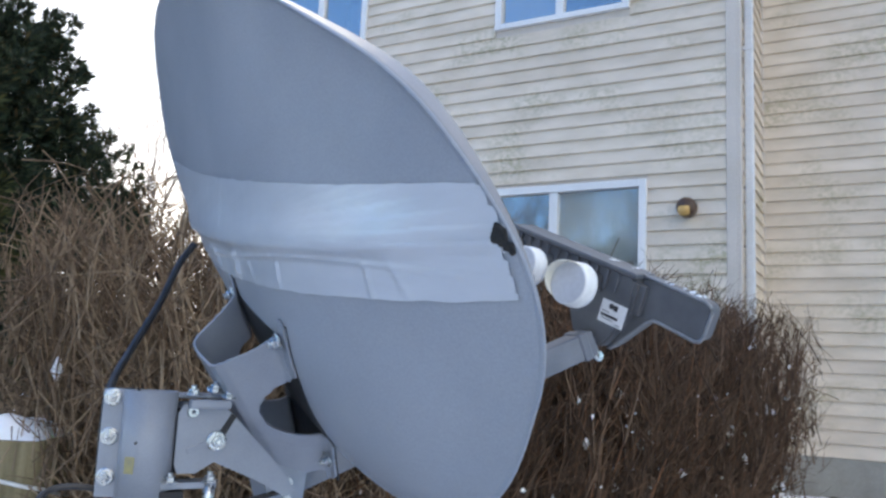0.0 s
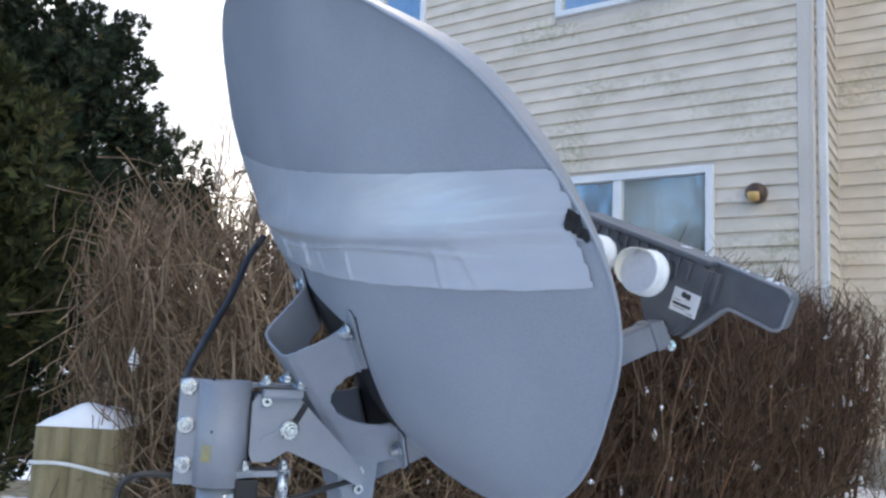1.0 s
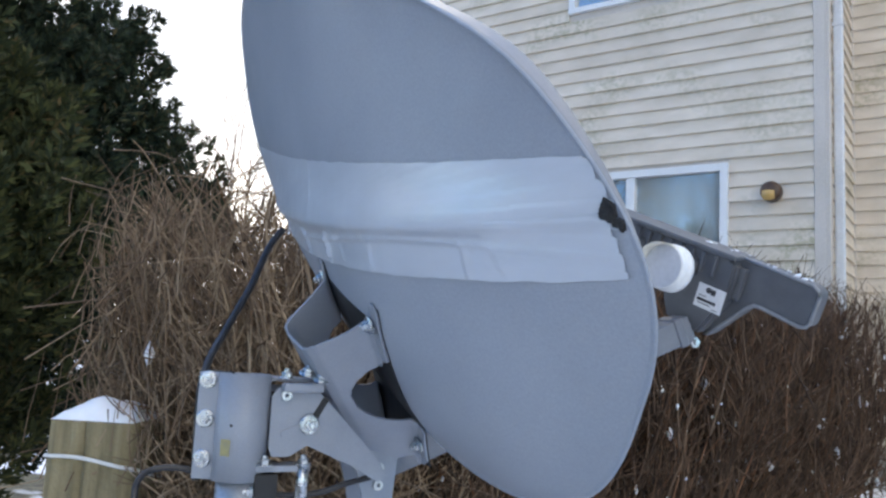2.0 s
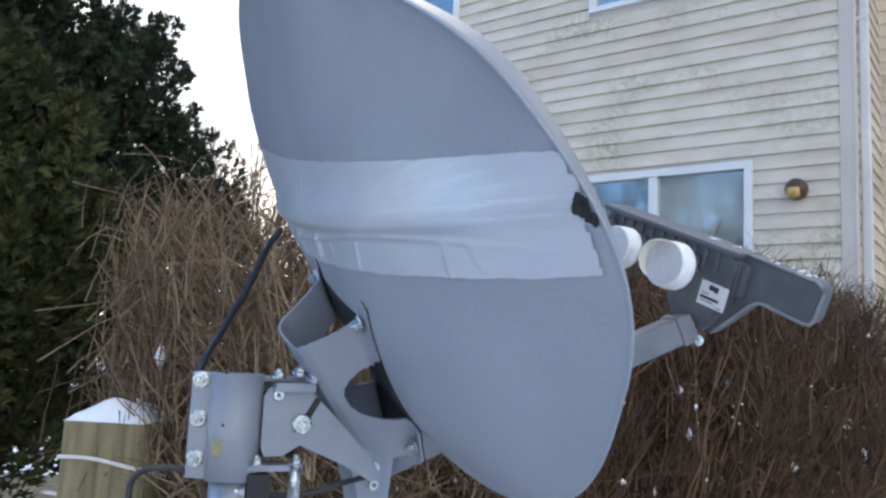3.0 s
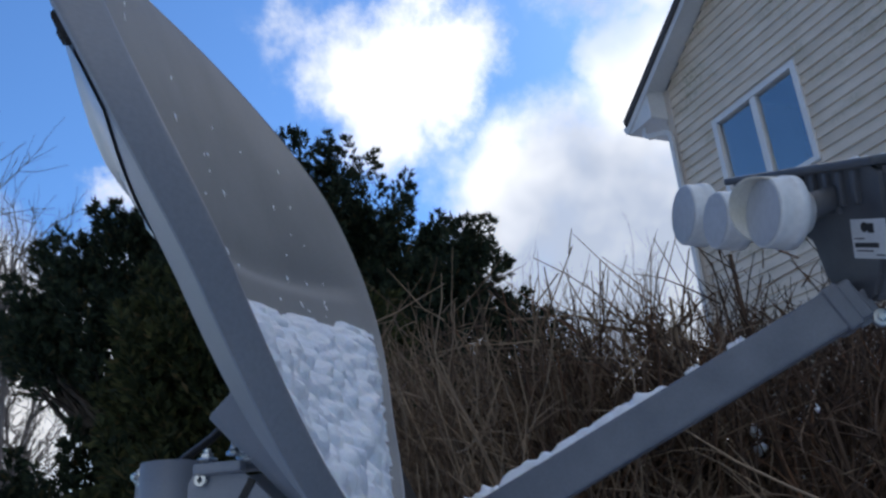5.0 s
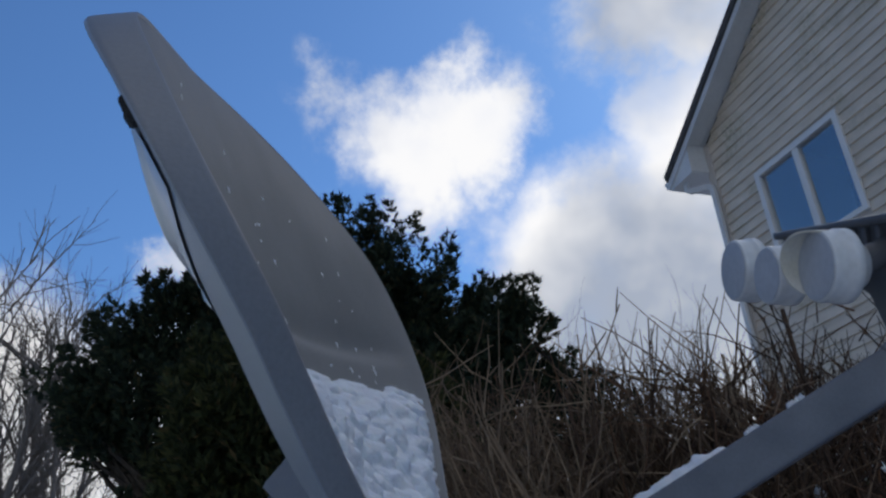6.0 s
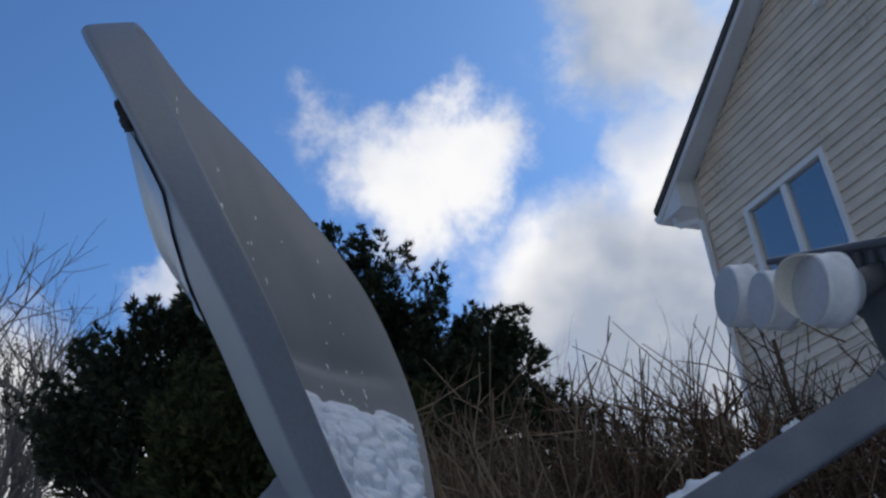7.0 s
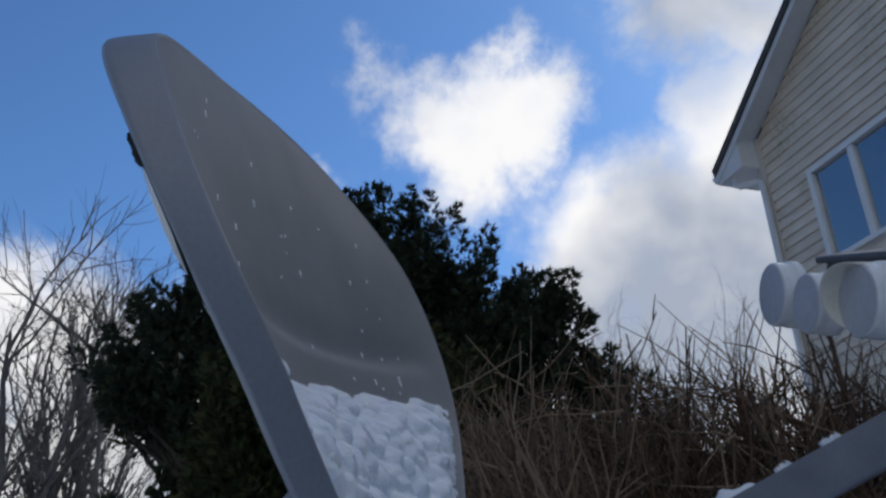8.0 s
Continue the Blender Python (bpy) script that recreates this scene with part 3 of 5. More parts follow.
def make_saddle(parent):
    """Pressed sheet bracket: a channel with four feet on the back of the dish, scalloped between them."""
    s_dir = Vector((-0.395, -0.919, 0)).normalized()
    c_dir = Vector((0.919, -0.395, 0)).normalized()
    mid = Vector((-0.064, -0.1966, 0))
    # section from one foot over the web to the other: how far across, how far between foot level and web level
    across = [(-0.092, 0.0), (-0.074, 0.0), (-0.067, 0.05), (-0.055, 0.46), (-0.042, 0.84), (-0.034, 0.96), (-0.022, 1.0), (0.022, 1.0), (0.034, 0.96), (0.042, 0.84), (0.055, 0.46), (0.067, 0.05), (0.074, 0.0), (0.092, 0.0)]
    sec = []
    for (a, b), (c, d) in zip(across, across[1:]):
        sec += [(a + (c - a) * t / 8, b + (d - b) * t / 8) for t in range(8)]
    sec.append(across[-1])
    ns = 130
    def along(i):
        return -0.126 + 0.258 * i / ns
    def foot_z(p):
        return back_z(p.x, p.y)[0] - 0.0042
    def sheet(keep, height, thick):
        bm = bmesh.new()
        grid = {}
        for i in range(ns + 1):
            s = along(i)
            for j, (c, h) in enumerate(sec):
                u = max(0.0, min(1.0, (s + 0.05) / 0.16))
                c *= 1 - 0.26 * u * u * (3 - 2 * u)
                p = mid + s_dir * s + c_dir * c
                grid[i, j] = bm.verts.new((p.x, p.y, height(s, c, h, p)))
        for i in range(ns):
            for j in range(len(sec) - 1):
                if keep((along(i) + along(i + 1)) / 2, abs(sec[j][0] + sec[j + 1][0]) / 2):
                    bm.faces.new((grid[i, j], grid[i, j + 1], grid[i + 1, j + 1], grid[i + 1, j]))
        bmesh.ops.delete(bm, geom=[x for x in bm.verts if not x.link_faces], context="VERTS")
        for _ in range(8):
            edge = [x for x in bm.verts if x.is_boundary]
            bmesh.ops.smooth_vert(bm, verts=edge, factor=0.5, use_axis_x=True, use_axis_y=True, use_axis_z=True)
        bmesh.ops.recalc_face_normals(bm, faces=bm.faces[:])
        bmesh.ops.solidify(bm, geom=bm.faces[:], thickness=thick)
        bm.transform(DISH_M)
        return bm
    def web_height(s, c, h, p):
        foot = foot_z(p)
        return foot + (min(-0.094, -0.146 + 0.27 * (s + 0.073)) - foot) * h
    def metal(s, ac):
        side_cut = ((s - 0.012) / 0.064) ** 2 + ((ac - 0.104) / 0.056) ** 2 < 1
        end_cut = ((s + 0.126) / 0.058) ** 2 + (ac / 0.074) ** 2 < 1
        low_cut = s > 0.118 and ac > 0.05 - (s - 0.118) * 1.5 and ac < 0.066
        corner = max(0.0, ac - 0.078) + max(0.0, abs(s - 0.002) - 0.112)
        return not (side_cut or end_cut or low_cut or corner > 0.020)
    def rubber(s, ac):
        return ac < 0.0945 and not (ac < 0.070 and s < -0.098) and s > -0.121
    part("saddle_bracket", sheet(metal, web_height, 0.003), BRACKET, parent, "pressed grey steel saddle bracket with scalloped sides", True)
    # gasket at the feet, widened so its black paints shade behind the scallops
    part("gasket", sheet(rubber, lambda s, c, h, p: back_z(p.x + c_dir.x * c * 0.03, p.y + c_dir.y * c * 0.03)[0] - 0.0010, 0.0022), RUBBER_SHADE, parent, "black rubber gasket under the bracket, also painting the shade in its scallops", True)
    for sx in (-1, 1):
        for sy in (-1, 1):
            p = mid + s_dir * (0.0975 * sy) + c_dir * ((0.0765 if sy < 0 else 0.0585) * sx)
            bolt(parent, DISH_M @ Vector((p.x, p.y, foot_z(p) - 0.003)), -DISH_N, 0.0058)


def make_mount(parent):
    # clamp sleeve on the mast with its bolted flange
    tube = Vector((MAST.x - 0.005, MAST.y - 0.004, 0))
    sleeve = lathe_bm([(0.0258, 1.185), (0.0290, 1.185), (0.0290, 1.3015), (0.0258, 1.3015), (0.0258, 1.185)], 48, Matrix.Translation(tube))
    part("clamp_sleeve", sleeve, BRACKET, parent, "grey steel clamp sleeve", True)
    # black disc in the sleeve mouth, painting the shade inside it
    part("sleeve_cap", lathe_bm([(0, 1.290), (0.0257, 1.290), (0.0257, 1.294), (0, 1.295)], 32, Matrix.Translation(tube)), RUBBER_SHADE, parent, "black disc for the shaded sleeve inside")
    bolts = Vector((-0.677, 0.498, 0))
    out = (bolts - MAST).normalized()
    side = Vector((-out.y, out.x, 0))
    if side.dot(Vector((0.6, -0.8, 0))) < 0:
        side = -side
    m = frame_of(MAST, side, out)
    flip = Matrix.Scale(1 if (m.to_3x3() @ Vector((0, 1, 0))).z > 0 else -1, 4, (0, 1, 0))
    part("clamp_flange", box_bm((0.022, 1.184, 0.0015), (0.058, 1.302, 0.0050), 0.001, m @ flip), BRACKET, parent)
    # far half of the steel clamp, its shade put into a black colour
    part("clamp_flange", box_bm((0.022, 1.183, -0.0085), (0.062, 1.303, -0.0045), 0.001, m @ flip), RUBBER_SHADE, parent, "far half of the clamp, blackened for shade")
    for z in (1.293, 1.250, 1.206):
        bolt(parent, Vector((bolts.x, bolts.y, z)) + side * 0.0052, side, 0.0055)
    part("yellow_mark", box_bm((-0.006, -0.009, 0), (0.006, 0.009, 0.0006), 0.0002, frame_of(tube + Vector((0, 0, 1.222)) + Vector((0.25, -0.968, 0)) * 0.0289, (0.25, -0.968, 0), (0.968, 0.25, 0))), YELLOW, parent, "faded yellow mark")
    # no opening is cut: a black disc paints the hole's dark inside
    disc(parent, tube + Vector((0, 0, 1.246)) + Vector((0.42, -0.907, 0)) * 0.0287, (0.42, -0.907, 0), 0.0017, 0.0008, RUBBER_SHADE, "drain_hole", "small black disc for a shaded hole")
    # upright side plates that carry the tilt
    base = Vector((-0.586, 0.568, 1.248))
    for k, shift in enumerate((-0.004, -0.064)):
        mp = frame_of(base + PLATE_OUT * shift, PLATE_OUT, PLATE_DIR)
        up = (mp.to_3x3() @ Vector((0, 1, 0))).z
        o = [(-0.044, 0.030), (-0.038, 0.040), (0.004, 0.041), (0.020, 0.028), (0.088, -0.040), (0.100, -0.060), (0.088, -0.066), (0.052, -0.046), (0.0, -0.024), (-0.020, -0.036), (-0.040, -0.036), (-0.044, -0.026)]
        o = [(x, y * up) for x, y in o]
        part("side_plate", prism_bm(o, -0.0015, 0.0015, mp, 0.0006), BRACKET, parent, "grey steel tilt plate")
    mp = frame_of(base, PLATE_OUT, PLATE_DIR)
    up = (mp.to_3x3() @ Vector((0, 1, 0))).z
    # slots, the bolt in them, bushes
    for x, y, w, h, a in ((0.013, 0.019, 0.024, 0.0075, 60), (-0.018, -0.006, 0.030, 0.006, 22)):
        mm = mp @ Matrix.Translation((x, y * up, -0.0022)) @ Matrix.Rotation(radians(a * up), 4, "Z")
        # slots are laid-on boxes; the steep one is black to paint its shade
        part("slot", box_bm((-w / 2, -h / 2, 0), (w / 2, h / 2, 0.0012), 0.0005, mm), RUBBER_SHADE if a == 60 else BRACKET, parent, "adjustment slot")
    bolt(parent, base, PLATE_OUT, 0.0062, "tilt_bolt")
    disc(parent, (-0.601, 0.543, 1.280), PLATE_OUT, 0.0058, 0.005, ZINC, "bush", "steel bush", 0.0026)
    # bridge from the sleeve to the plates, top clamp and its bolts
    part("top_clamp", box_bm((-0.046, -0.010, 0), (0.022, 0.052, 0.004), 0.0012, frame_of(base + Vector((0, 0, 0.046)) - PLATE_OUT * 0.03, (0, 0, 1), PLATE_DIR)), BRACKET, parent, "folded steel clamp")
    part("top_clamp", box_bm((-0.034, -0.012, 0), (0.012, 0.004, 0.010), 0.003, frame_of(base + Vector((0, 0, 0.036)) - PLATE_OUT * 0.001, (0, 0, 1), PLATE_DIR)), BRACKET, parent, "folded steel clamp")
    for q in ((-0.028, 0.008, 0.050), (-0.002, 0.014, 0.056), (0.012, 0.004, 0.050)):
        bolt(parent, base + PLATE_DIR * q[0] - PLATE_OUT * q[1] + Vector((0, 0, q[2])), Vector((0, 0, 1)) + PLATE_OUT * (0.5 if q[0] > -0.02 else 0), 0.0055, "clamp_bolt")
    # black here paints the deep shade between sleeve and plates
    part("bridge_plate", box_bm((-0.052, 0.026, -0.038), (-0.034, 0.062, 0.034), 0.001, frame_of(base, (0, 0, 1), PLATE_DIR)), RUBBER_SHADE, parent, "bridge plate blackened for the shaded gap")
    # lower adjuster: small clamp, stud and nuts
    low = base + Vector((0, 0, -0.048))
    part("adjuster_clamp", box_bm((-0.062, -0.002, -0.004), (0.004, 0.032, 0.003), 0.001, frame_of(low, (0, 0, 1), PLATE_DIR)), BRACKET, parent, "small folded clamp")
    part("adjuster_block", box_bm((-0.058, -0.004, -0.040), (-0.032, 0.018, -0.006), 0.002, frame_of(low, (0, 0, 1), PLATE_DIR)), RUBBER_SHADE, parent, "black adjuster block")
    part("adjuster_stud", lathe_bm([(0, -0.034), (0.0068, -0.034), (0.0068, 0.004), (0, 0.004)], 18, frame_of(low - PLATE_DIR * 0.004, (0, 0, 1), PLATE_DIR)), ZINC, parent, "zinc plated adjuster stud", True)
    bolt(parent, low - PLATE_DIR * 0.048 + Vector((0, 0, 0.003)), (0, 0, 1), 0.0056, "adjuster_bolt")
    bolt(parent, low - PLATE_DIR * 0.004 + Vector((0, 0, 0.003)), (0, 0, 1), 0.0056, "adjuster_bolt")
    bolt(parent, low - PLATE_DIR * 0.060 + PLATE_OUT * 0.0 + Vector((0, 0, -0.024)), -PLATE_DIR, 0.005, "adjuster_bolt")
    # pivot cheek below the saddle
    piv = Vector((-0.573, 0.683, 1.192))
    mp = frame_of(piv, PLATE_OUT, PLATE_DIR)
    up = (mp.to_3x3() @ Vector((0, 1, 0))).z
    o = [(-0.030, 0.002), (-0.020, 0.020), (0.004, 0.028), (0.022, 0.026), (0.026, 0.010), (0.022, -0.03), (0.020, -0.075), (-0.012, -0.075), (-0.020, -0.030)]
    for sh in (-0.004, -0.062):
        part("pivot_cheek", prism_bm([(x, y * up) for x, y in o], sh - 0.0015, sh + 0.0015, mp, 0.0006), BRACKET, parent, "grey pivot cheek")
    for dz in (0.0, -0.021):
        disc(parent, piv + Vector((0, 0, dz)) - PLATE_OUT * 0.0025, PLATE_OUT, 0.0062, 0.006, ZINC, "bush", "steel bush", 0.0026)


ARM_A, ARM_B = Vector((-0.340, 1.090, 1.386)), Vector((-0.635, 0.721, 1.177))


def make_arm(parent):
    d = (ARM_A - ARM_B)
    length = d.length
    m = frame_of(ARM_B, d, PLATE_OUT)
    bm = box_bm((-0.0205, -0.020, 0.03), (0.0205, 0.020, length + 0.018), 0.004, m, 3)
    part("feed_arm", bm, ARM, parent, "grey square tube feed arm")
    # folded strap where the arm meets the feed housing, with its bolted tab
    part("arm_collar", box_bm((-0.0230, -0.0225, length - 0.010), (0.0230, 0.0225, length + 0.006), 0.004, m, 3), ARM, parent, "grey folded strap round the arm")
    tab = frame_of((-0.312, 1.107, 1.3715), PLATE_OUT, d)
    part("collar_tab", prism_bm([(0.009 * math.cos(t), 0.009 * math.sin(t)) for t in [k * math.pi / 8 for k in range(16)]], -0.006, -0.002, tab, 0.0008), ARM, parent, "rounded strap tab")
    lift = 1 if (tab.to_3x3() @ Vector((0, 1, 0))).z > 0 else -1
    part("collar_tab", box_bm((-0.020, min(0.0, 0.030 * lift), -0.0058), (0.004, max(0.0, 0.030 * lift), -0.0022), 0.001, tab), ARM, parent, "folded strap tab")
    bolt(parent, Vector((-0.312, 1.107, 1.3715)) - PLATE_OUT * 0.0022, PLATE_OUT, 0.0046, "collar_bolt", False)


FEED_O = Vector((-0.237, 1.083, 1.493))
FEED_M = frame_of(FEED_O, (-0.283, -0.952, -0.116), (0.897, -0.220, -0.383))  # x: along the top edge; y: up; z: out of the face


def make_feed(parent):
    m = FEED_M
    body = [(-0.252, -0.002), (-0.246, 0.001), (-0.012, 0.001), (0.001, -0.008), (0.002, -0.062), (-0.016, -0.104), (-0.026, -0.124), (-0.034, -0.130), (-0.086, -0.126), (-0.100, -0.104), (-0.112, -0.074), (-0.150, -0.056), (-0.246, -0.050), (-0.252, -0.044)]
    housing = part("feed_housing", prism_bm(body, -0.030, 0.0165, m, 0.0045), PLASTIC, parent, "dark grey plastic feed housing")
    part("housing_lip", box_bm((-0.258, -0.004, -0.034), (0.000, 0.0045, 0.024), 0.003, m), PLASTIC, housing, "overhanging top edge")
    part("housing_ledge", box_bm((-0.236, -0.046, 0.012), (-0.056, -0.038, 0.0215), 0.002, m), PLASTIC, housing, "raised ledge under the vents")
    for k in range(11):
        x = -0.240 + 0.0205 * k
        part("cooling_rib", box_bm((x, -0.038, 0.012), (x + 0.0065, -0.006, 0.0215), 0.0018, m), PLASTIC, housing)
    # outer cover: a plate with a wing beyond the housing and a raised rim round it
    wing = [(-0.010, 0.003), (0.106, 0.001), (0.115, -0.003), (0.1195, -0.011), (0.1185, -0.050), (0.115, -0.057), (0.107, -0.060), (0.044, -0.056), (0.034, -0.0575), (0.026, -0.064), (-0.013, -0.116), (-0.022, -0.127), (-0.030, -0.134), (-0.030, -0.100), (-0.010, -0.050)]
    cover = part("side_wing", prism_bm(wing, -0.030, -0.004, m, 0.002), PLASTIC, parent, "dark grey plastic side wing with worn edges")
    part("wing_rim", tube_bm([m @ Vector((x, y - 0.001, -0.003)) for x, y in wing[:12]], 0.0028, 8), WORN, cover, "worn pale rim of the wing", True)
    disc(parent, m @ Vector((0.008, -0.040, -0.004)), m.to_3x3() @ Vector((0, 0, 1)), 0.0036, 0.006, ZINC, "screw", "small steel screw")
    part("hinge_tab", box_bm((0.001, -0.060, -0.006), (0.012, -0.012, 0.006), 0.002, m), PLASTIC, parent, "moulded edge beside the wing")
    # sticker
    ms = m @ Matrix.Translation((0.006, -0.003, 0))
    st = part("sticker", box_bm((-0.0535, -0.0850, 0.0166), (-0.0065, -0.0485, 0.0174), 0.0003, ms), PAPER, parent, "white printed sticker")
    z0, z1 = 0.0172, 0.0178
    part("printed_mark", prism_bm([(-0.0345 + 0.0048 * math.cos(t), -0.0560 + 0.0048 * math.sin(t)) for t in [k * math.pi / 6 for k in range(12)]], z0, z1, ms), INK, st, "round printed mark")
    part("printed_mark", box_bm((-0.0300, -0.0612, z0), (-0.0225, -0.0525, z1 + 0.0001), 0, ms), INK, st, "square printed mark")
    for x0, x1, y, h in ((-0.050, -0.036, -0.0665, 0.0012), (-0.050, -0.018, -0.0725, 0.0044), (-0.048, -0.026, -0.0778, 0.0012), (-0.022, -0.011, -0.0815, 0.0012)):
        part("printed_bar", box_bm((x0, y - h / 2, z0), (x1, y + h / 2, z1), 0, ms), INK, st, "unreadable printed line")
    # crumbs of snow along the top edge
    rng = random.Random(4)
    for k in range(16):
        r = rng.uniform(0.0012, 0.0032)
        q = m @ Vector((rng.uniform(-0.09, 0.112), 0.0035 if k % 3 else 0.004, rng.uniform(-0.024, -0.006)))
        crumb = bmesh.new()
        bmesh.ops.create_icosphere(crumb, subdivisions=1, radius=r)
        for v in crumb.verts:
            v.co = q + Vector((v.co.x * 1.9, v.co.y * 1.2, v.co.z)) * rng.uniform(0.85, 1.15)
        ob = part("snow_crumb", crumb, SNOW, None, "", True)
        tagged(ob, "crumb of snow on the feed housing", "snow", kind="stuff")
    # three white horn covers on grey necks
    for pos, r, ln, style in (((-0.256, -0.031, 0.080), 0.0360, 0.026, "plain"), ((-0.168, -0.039, 0.087), 0.0310, 0.028, "plain"), ((-0.069, -0.034, 0.090), 0.0340, 0.027, "hood")):
        mm = m @ frame_of(pos, (-0.047, 0.153, 0.987), (1, 0, 0))
        prof = [(0, 0), (r * 0.95, 0), (r * 0.975, -0.0004), (r * 0.992, -0.0016), (r, -0.004), (r, -0.006), (r * 1.0, -ln * 0.62), (r * 1.045, -ln * 0.64), (r * 1.045, -ln), (r * 0.7, -ln - 0.004), (r * 0.62, -ln - 0.014), (0, -ln - 0.014)]
        cap = part("horn_cover", lathe_bm(prof, 48, mm), CAP, parent, "white plastic horn cover", False)
        face = (mm.to_3x3() @ Vector((0, 0, 1))).normalized()
        for p in cap.data.polygons:
            p.use_smooth = abs(p.normal.dot(face)) < 0.97
        # thin disc whose grey paints the shade on the cover's face
        part("cover_face", lathe_bm([(0, 0.0002), (r * 0.93, 0.0002), (r * 0.93, 0.0010), (0, 0.0012)], 40, mm), CAP_FACE_SHADED, cap, "film over the horn mouth, greyed for its shade")
        part("horn_neck", tube_bm([m @ Vector((max(pos[0], -0.236), pos[1] * 0.5 - 0.012, 0.010)), m @ Vector((max(pos[0], -0.242), pos[1] * 0.8 - 0.006, 0.030)), mm @ Vector((0, 0, -ln - 0.006))], [0.013, 0.013, 0.016], 18), PLASTIC, cap, "dark grey horn neck", True)
        if style == "hood":
            # half hood that stands out over the upper side
            bm = bmesh.new()
            q = mm.to_3x3().inverted() @ (Vector((0, 0, 0.75)) - DISH_R * 0.65)
            mid_a = math.atan2(q.y, q.x)
            n = 30
            rings = []
            for k in range(n + 1):
                th = mid_a + radians(-80 + 160 * k / n)
                reach = 0.019 * math.sin(math.pi * k / n) ** 0.7
                c, s_ = math.cos(th), math.sin(th)
                rings.append([bm.verts.new((rr * c, rr * s_, zz)) for rr, zz in ((r * 1.005, -0.008), (r * 1.0, reach), (r * 0.955, reach), (r * 0.955, -0.008))])
            for a, b in zip(rings, rings[1:]):
                for i in range(4):
                    bm.faces.new((a[i], b[i], b[(i + 1) % 4], a[(i + 1) % 4]))
            bm.faces.new(rings[0])
            bm.faces.new(rings[-1][::-1])
            bmesh.ops.recalc_face_normals(bm, faces=bm.faces[:])
            bm.transform(mm)
            part("cover_hood", bm, CAP_OLD, cap, "yellowed half hood")


def make_tear(parent):
    """The ragged black tear beside the rim, and the strip of tape edge that it leaves."""
    rng = random.Random(5)
    pts = []
    for k in range(40):
        a = 2 * math.pi * k / 40
        r = 1 + 0.12 * math.sin(5 * a) + 0.13 * rng.uniform(-1, 1)
        pts.append((0.4105 + 0.0115 * r * math.cos(a) - 0.006 * math.sin(a), -0.083 + 0.0130 * r * math.sin(a)))
    bm = bmesh.new()
    rings = []
    for s, dz in ((1.0, 0.0012), (0.93, 0.0028), (0.7, 0.0034), (0.45, 0.0028), (0.2, 0.0034)):
        ring = []
        for x, y in pts:
            px, py = 0.410 + (x - 0.410) * s, -0.083 + (y + 0.083) * s
            z, rho = back_z(px, py)
            if rho > 0.996:
                px, py = px / rho * 0.996, py / rho * 0.996
                z, _ = back_z(px, py)
            ring.append(bm.verts.new((px, py, z - dz - 0.0012 * rng.random() * (s < 0.95))))
        rings.append(ring)
    for a, b in zip(rings, rings[1:]):
        for i in range(40):
            bm.faces.new((a[i], a[(i + 1) % 40], b[(i + 1) % 40], b[i]))
    bm.faces.new(rings[-1])
    bmesh.ops.recalc_face_normals(bm, faces=bm.faces[:])
    bm.transform(DISH_M)
    part("torn_hole", bm, TORN, parent, "ragged black tear beside the rim")


def make_dish():
    dish = thing("satellite_dish", "cracked grey satellite dish mended with silver tape on a mast", "satellite dish", (MAST.x, MAST.y, GROUND_Z))
    make_reflector(dish)
    make_tape(dish, "tape", (0.055, -0.222), (-0.026, -0.165), -0.47, 0.445, 0.0010, 0.8, "upper strip of silver duct tape", 0.997)
    make_tape(dish, "tape", (-0.006, -0.185), (-0.0665, -0.165), -0.47, 0.445, 0.0018, 1.0, "creased lower strip of silver duct tape", 0.970)
    make_tear(dish)
    make_saddle(dish)
    make_mount(dish)
    make_arm(dish)
    make_feed(dish)
    mast = lathe_bm([(0, GROUND_Z - 0.3), (0.0245, GROUND_Z - 0.3), (0.0245, 1.20), (0, 1.20)], 36, Matrix.Translation((MAST.x - 0.004, MAST.y - 0.004, 0)))
    part("mast", mast, GALV, dish, "galvanised steel mast", True)
    cable = spline([(-0.772, 0.684, 1.499), (-0.777, 0.664, 1.468), (-0.764, 0.625, 1.41), (-0.748, 0.575, 1.35), (-0.722, 0.530, 1.31), (-0.700, 0.505, 1.27), (-0.69, 0.50, 1.18)], 8)
    part("cable", tube_bm(cable, 0.0048, 10), CABLE, dish, "black coaxial cable")
    low = spline([(-0.705, 0.425, 1.05), (-0.719, 0.443, 1.150), (-0.728, 0.453, 1.179), (-0.727, 0.474, 1.190), (-0.708, 0.500, 1.190), (-0.685, 0.530, 1.178), (-0.66, 0.58, 1.160), (-0.625, 0.625, 1.160), (-0.600, 0.655, 1.172), (-0.575, 0.675, 1.182)], 8)
    part("cable", tube_bm(low, 0.0036, 10), CABLE, dish, "black coaxial cable")
    return dish


make_dish()


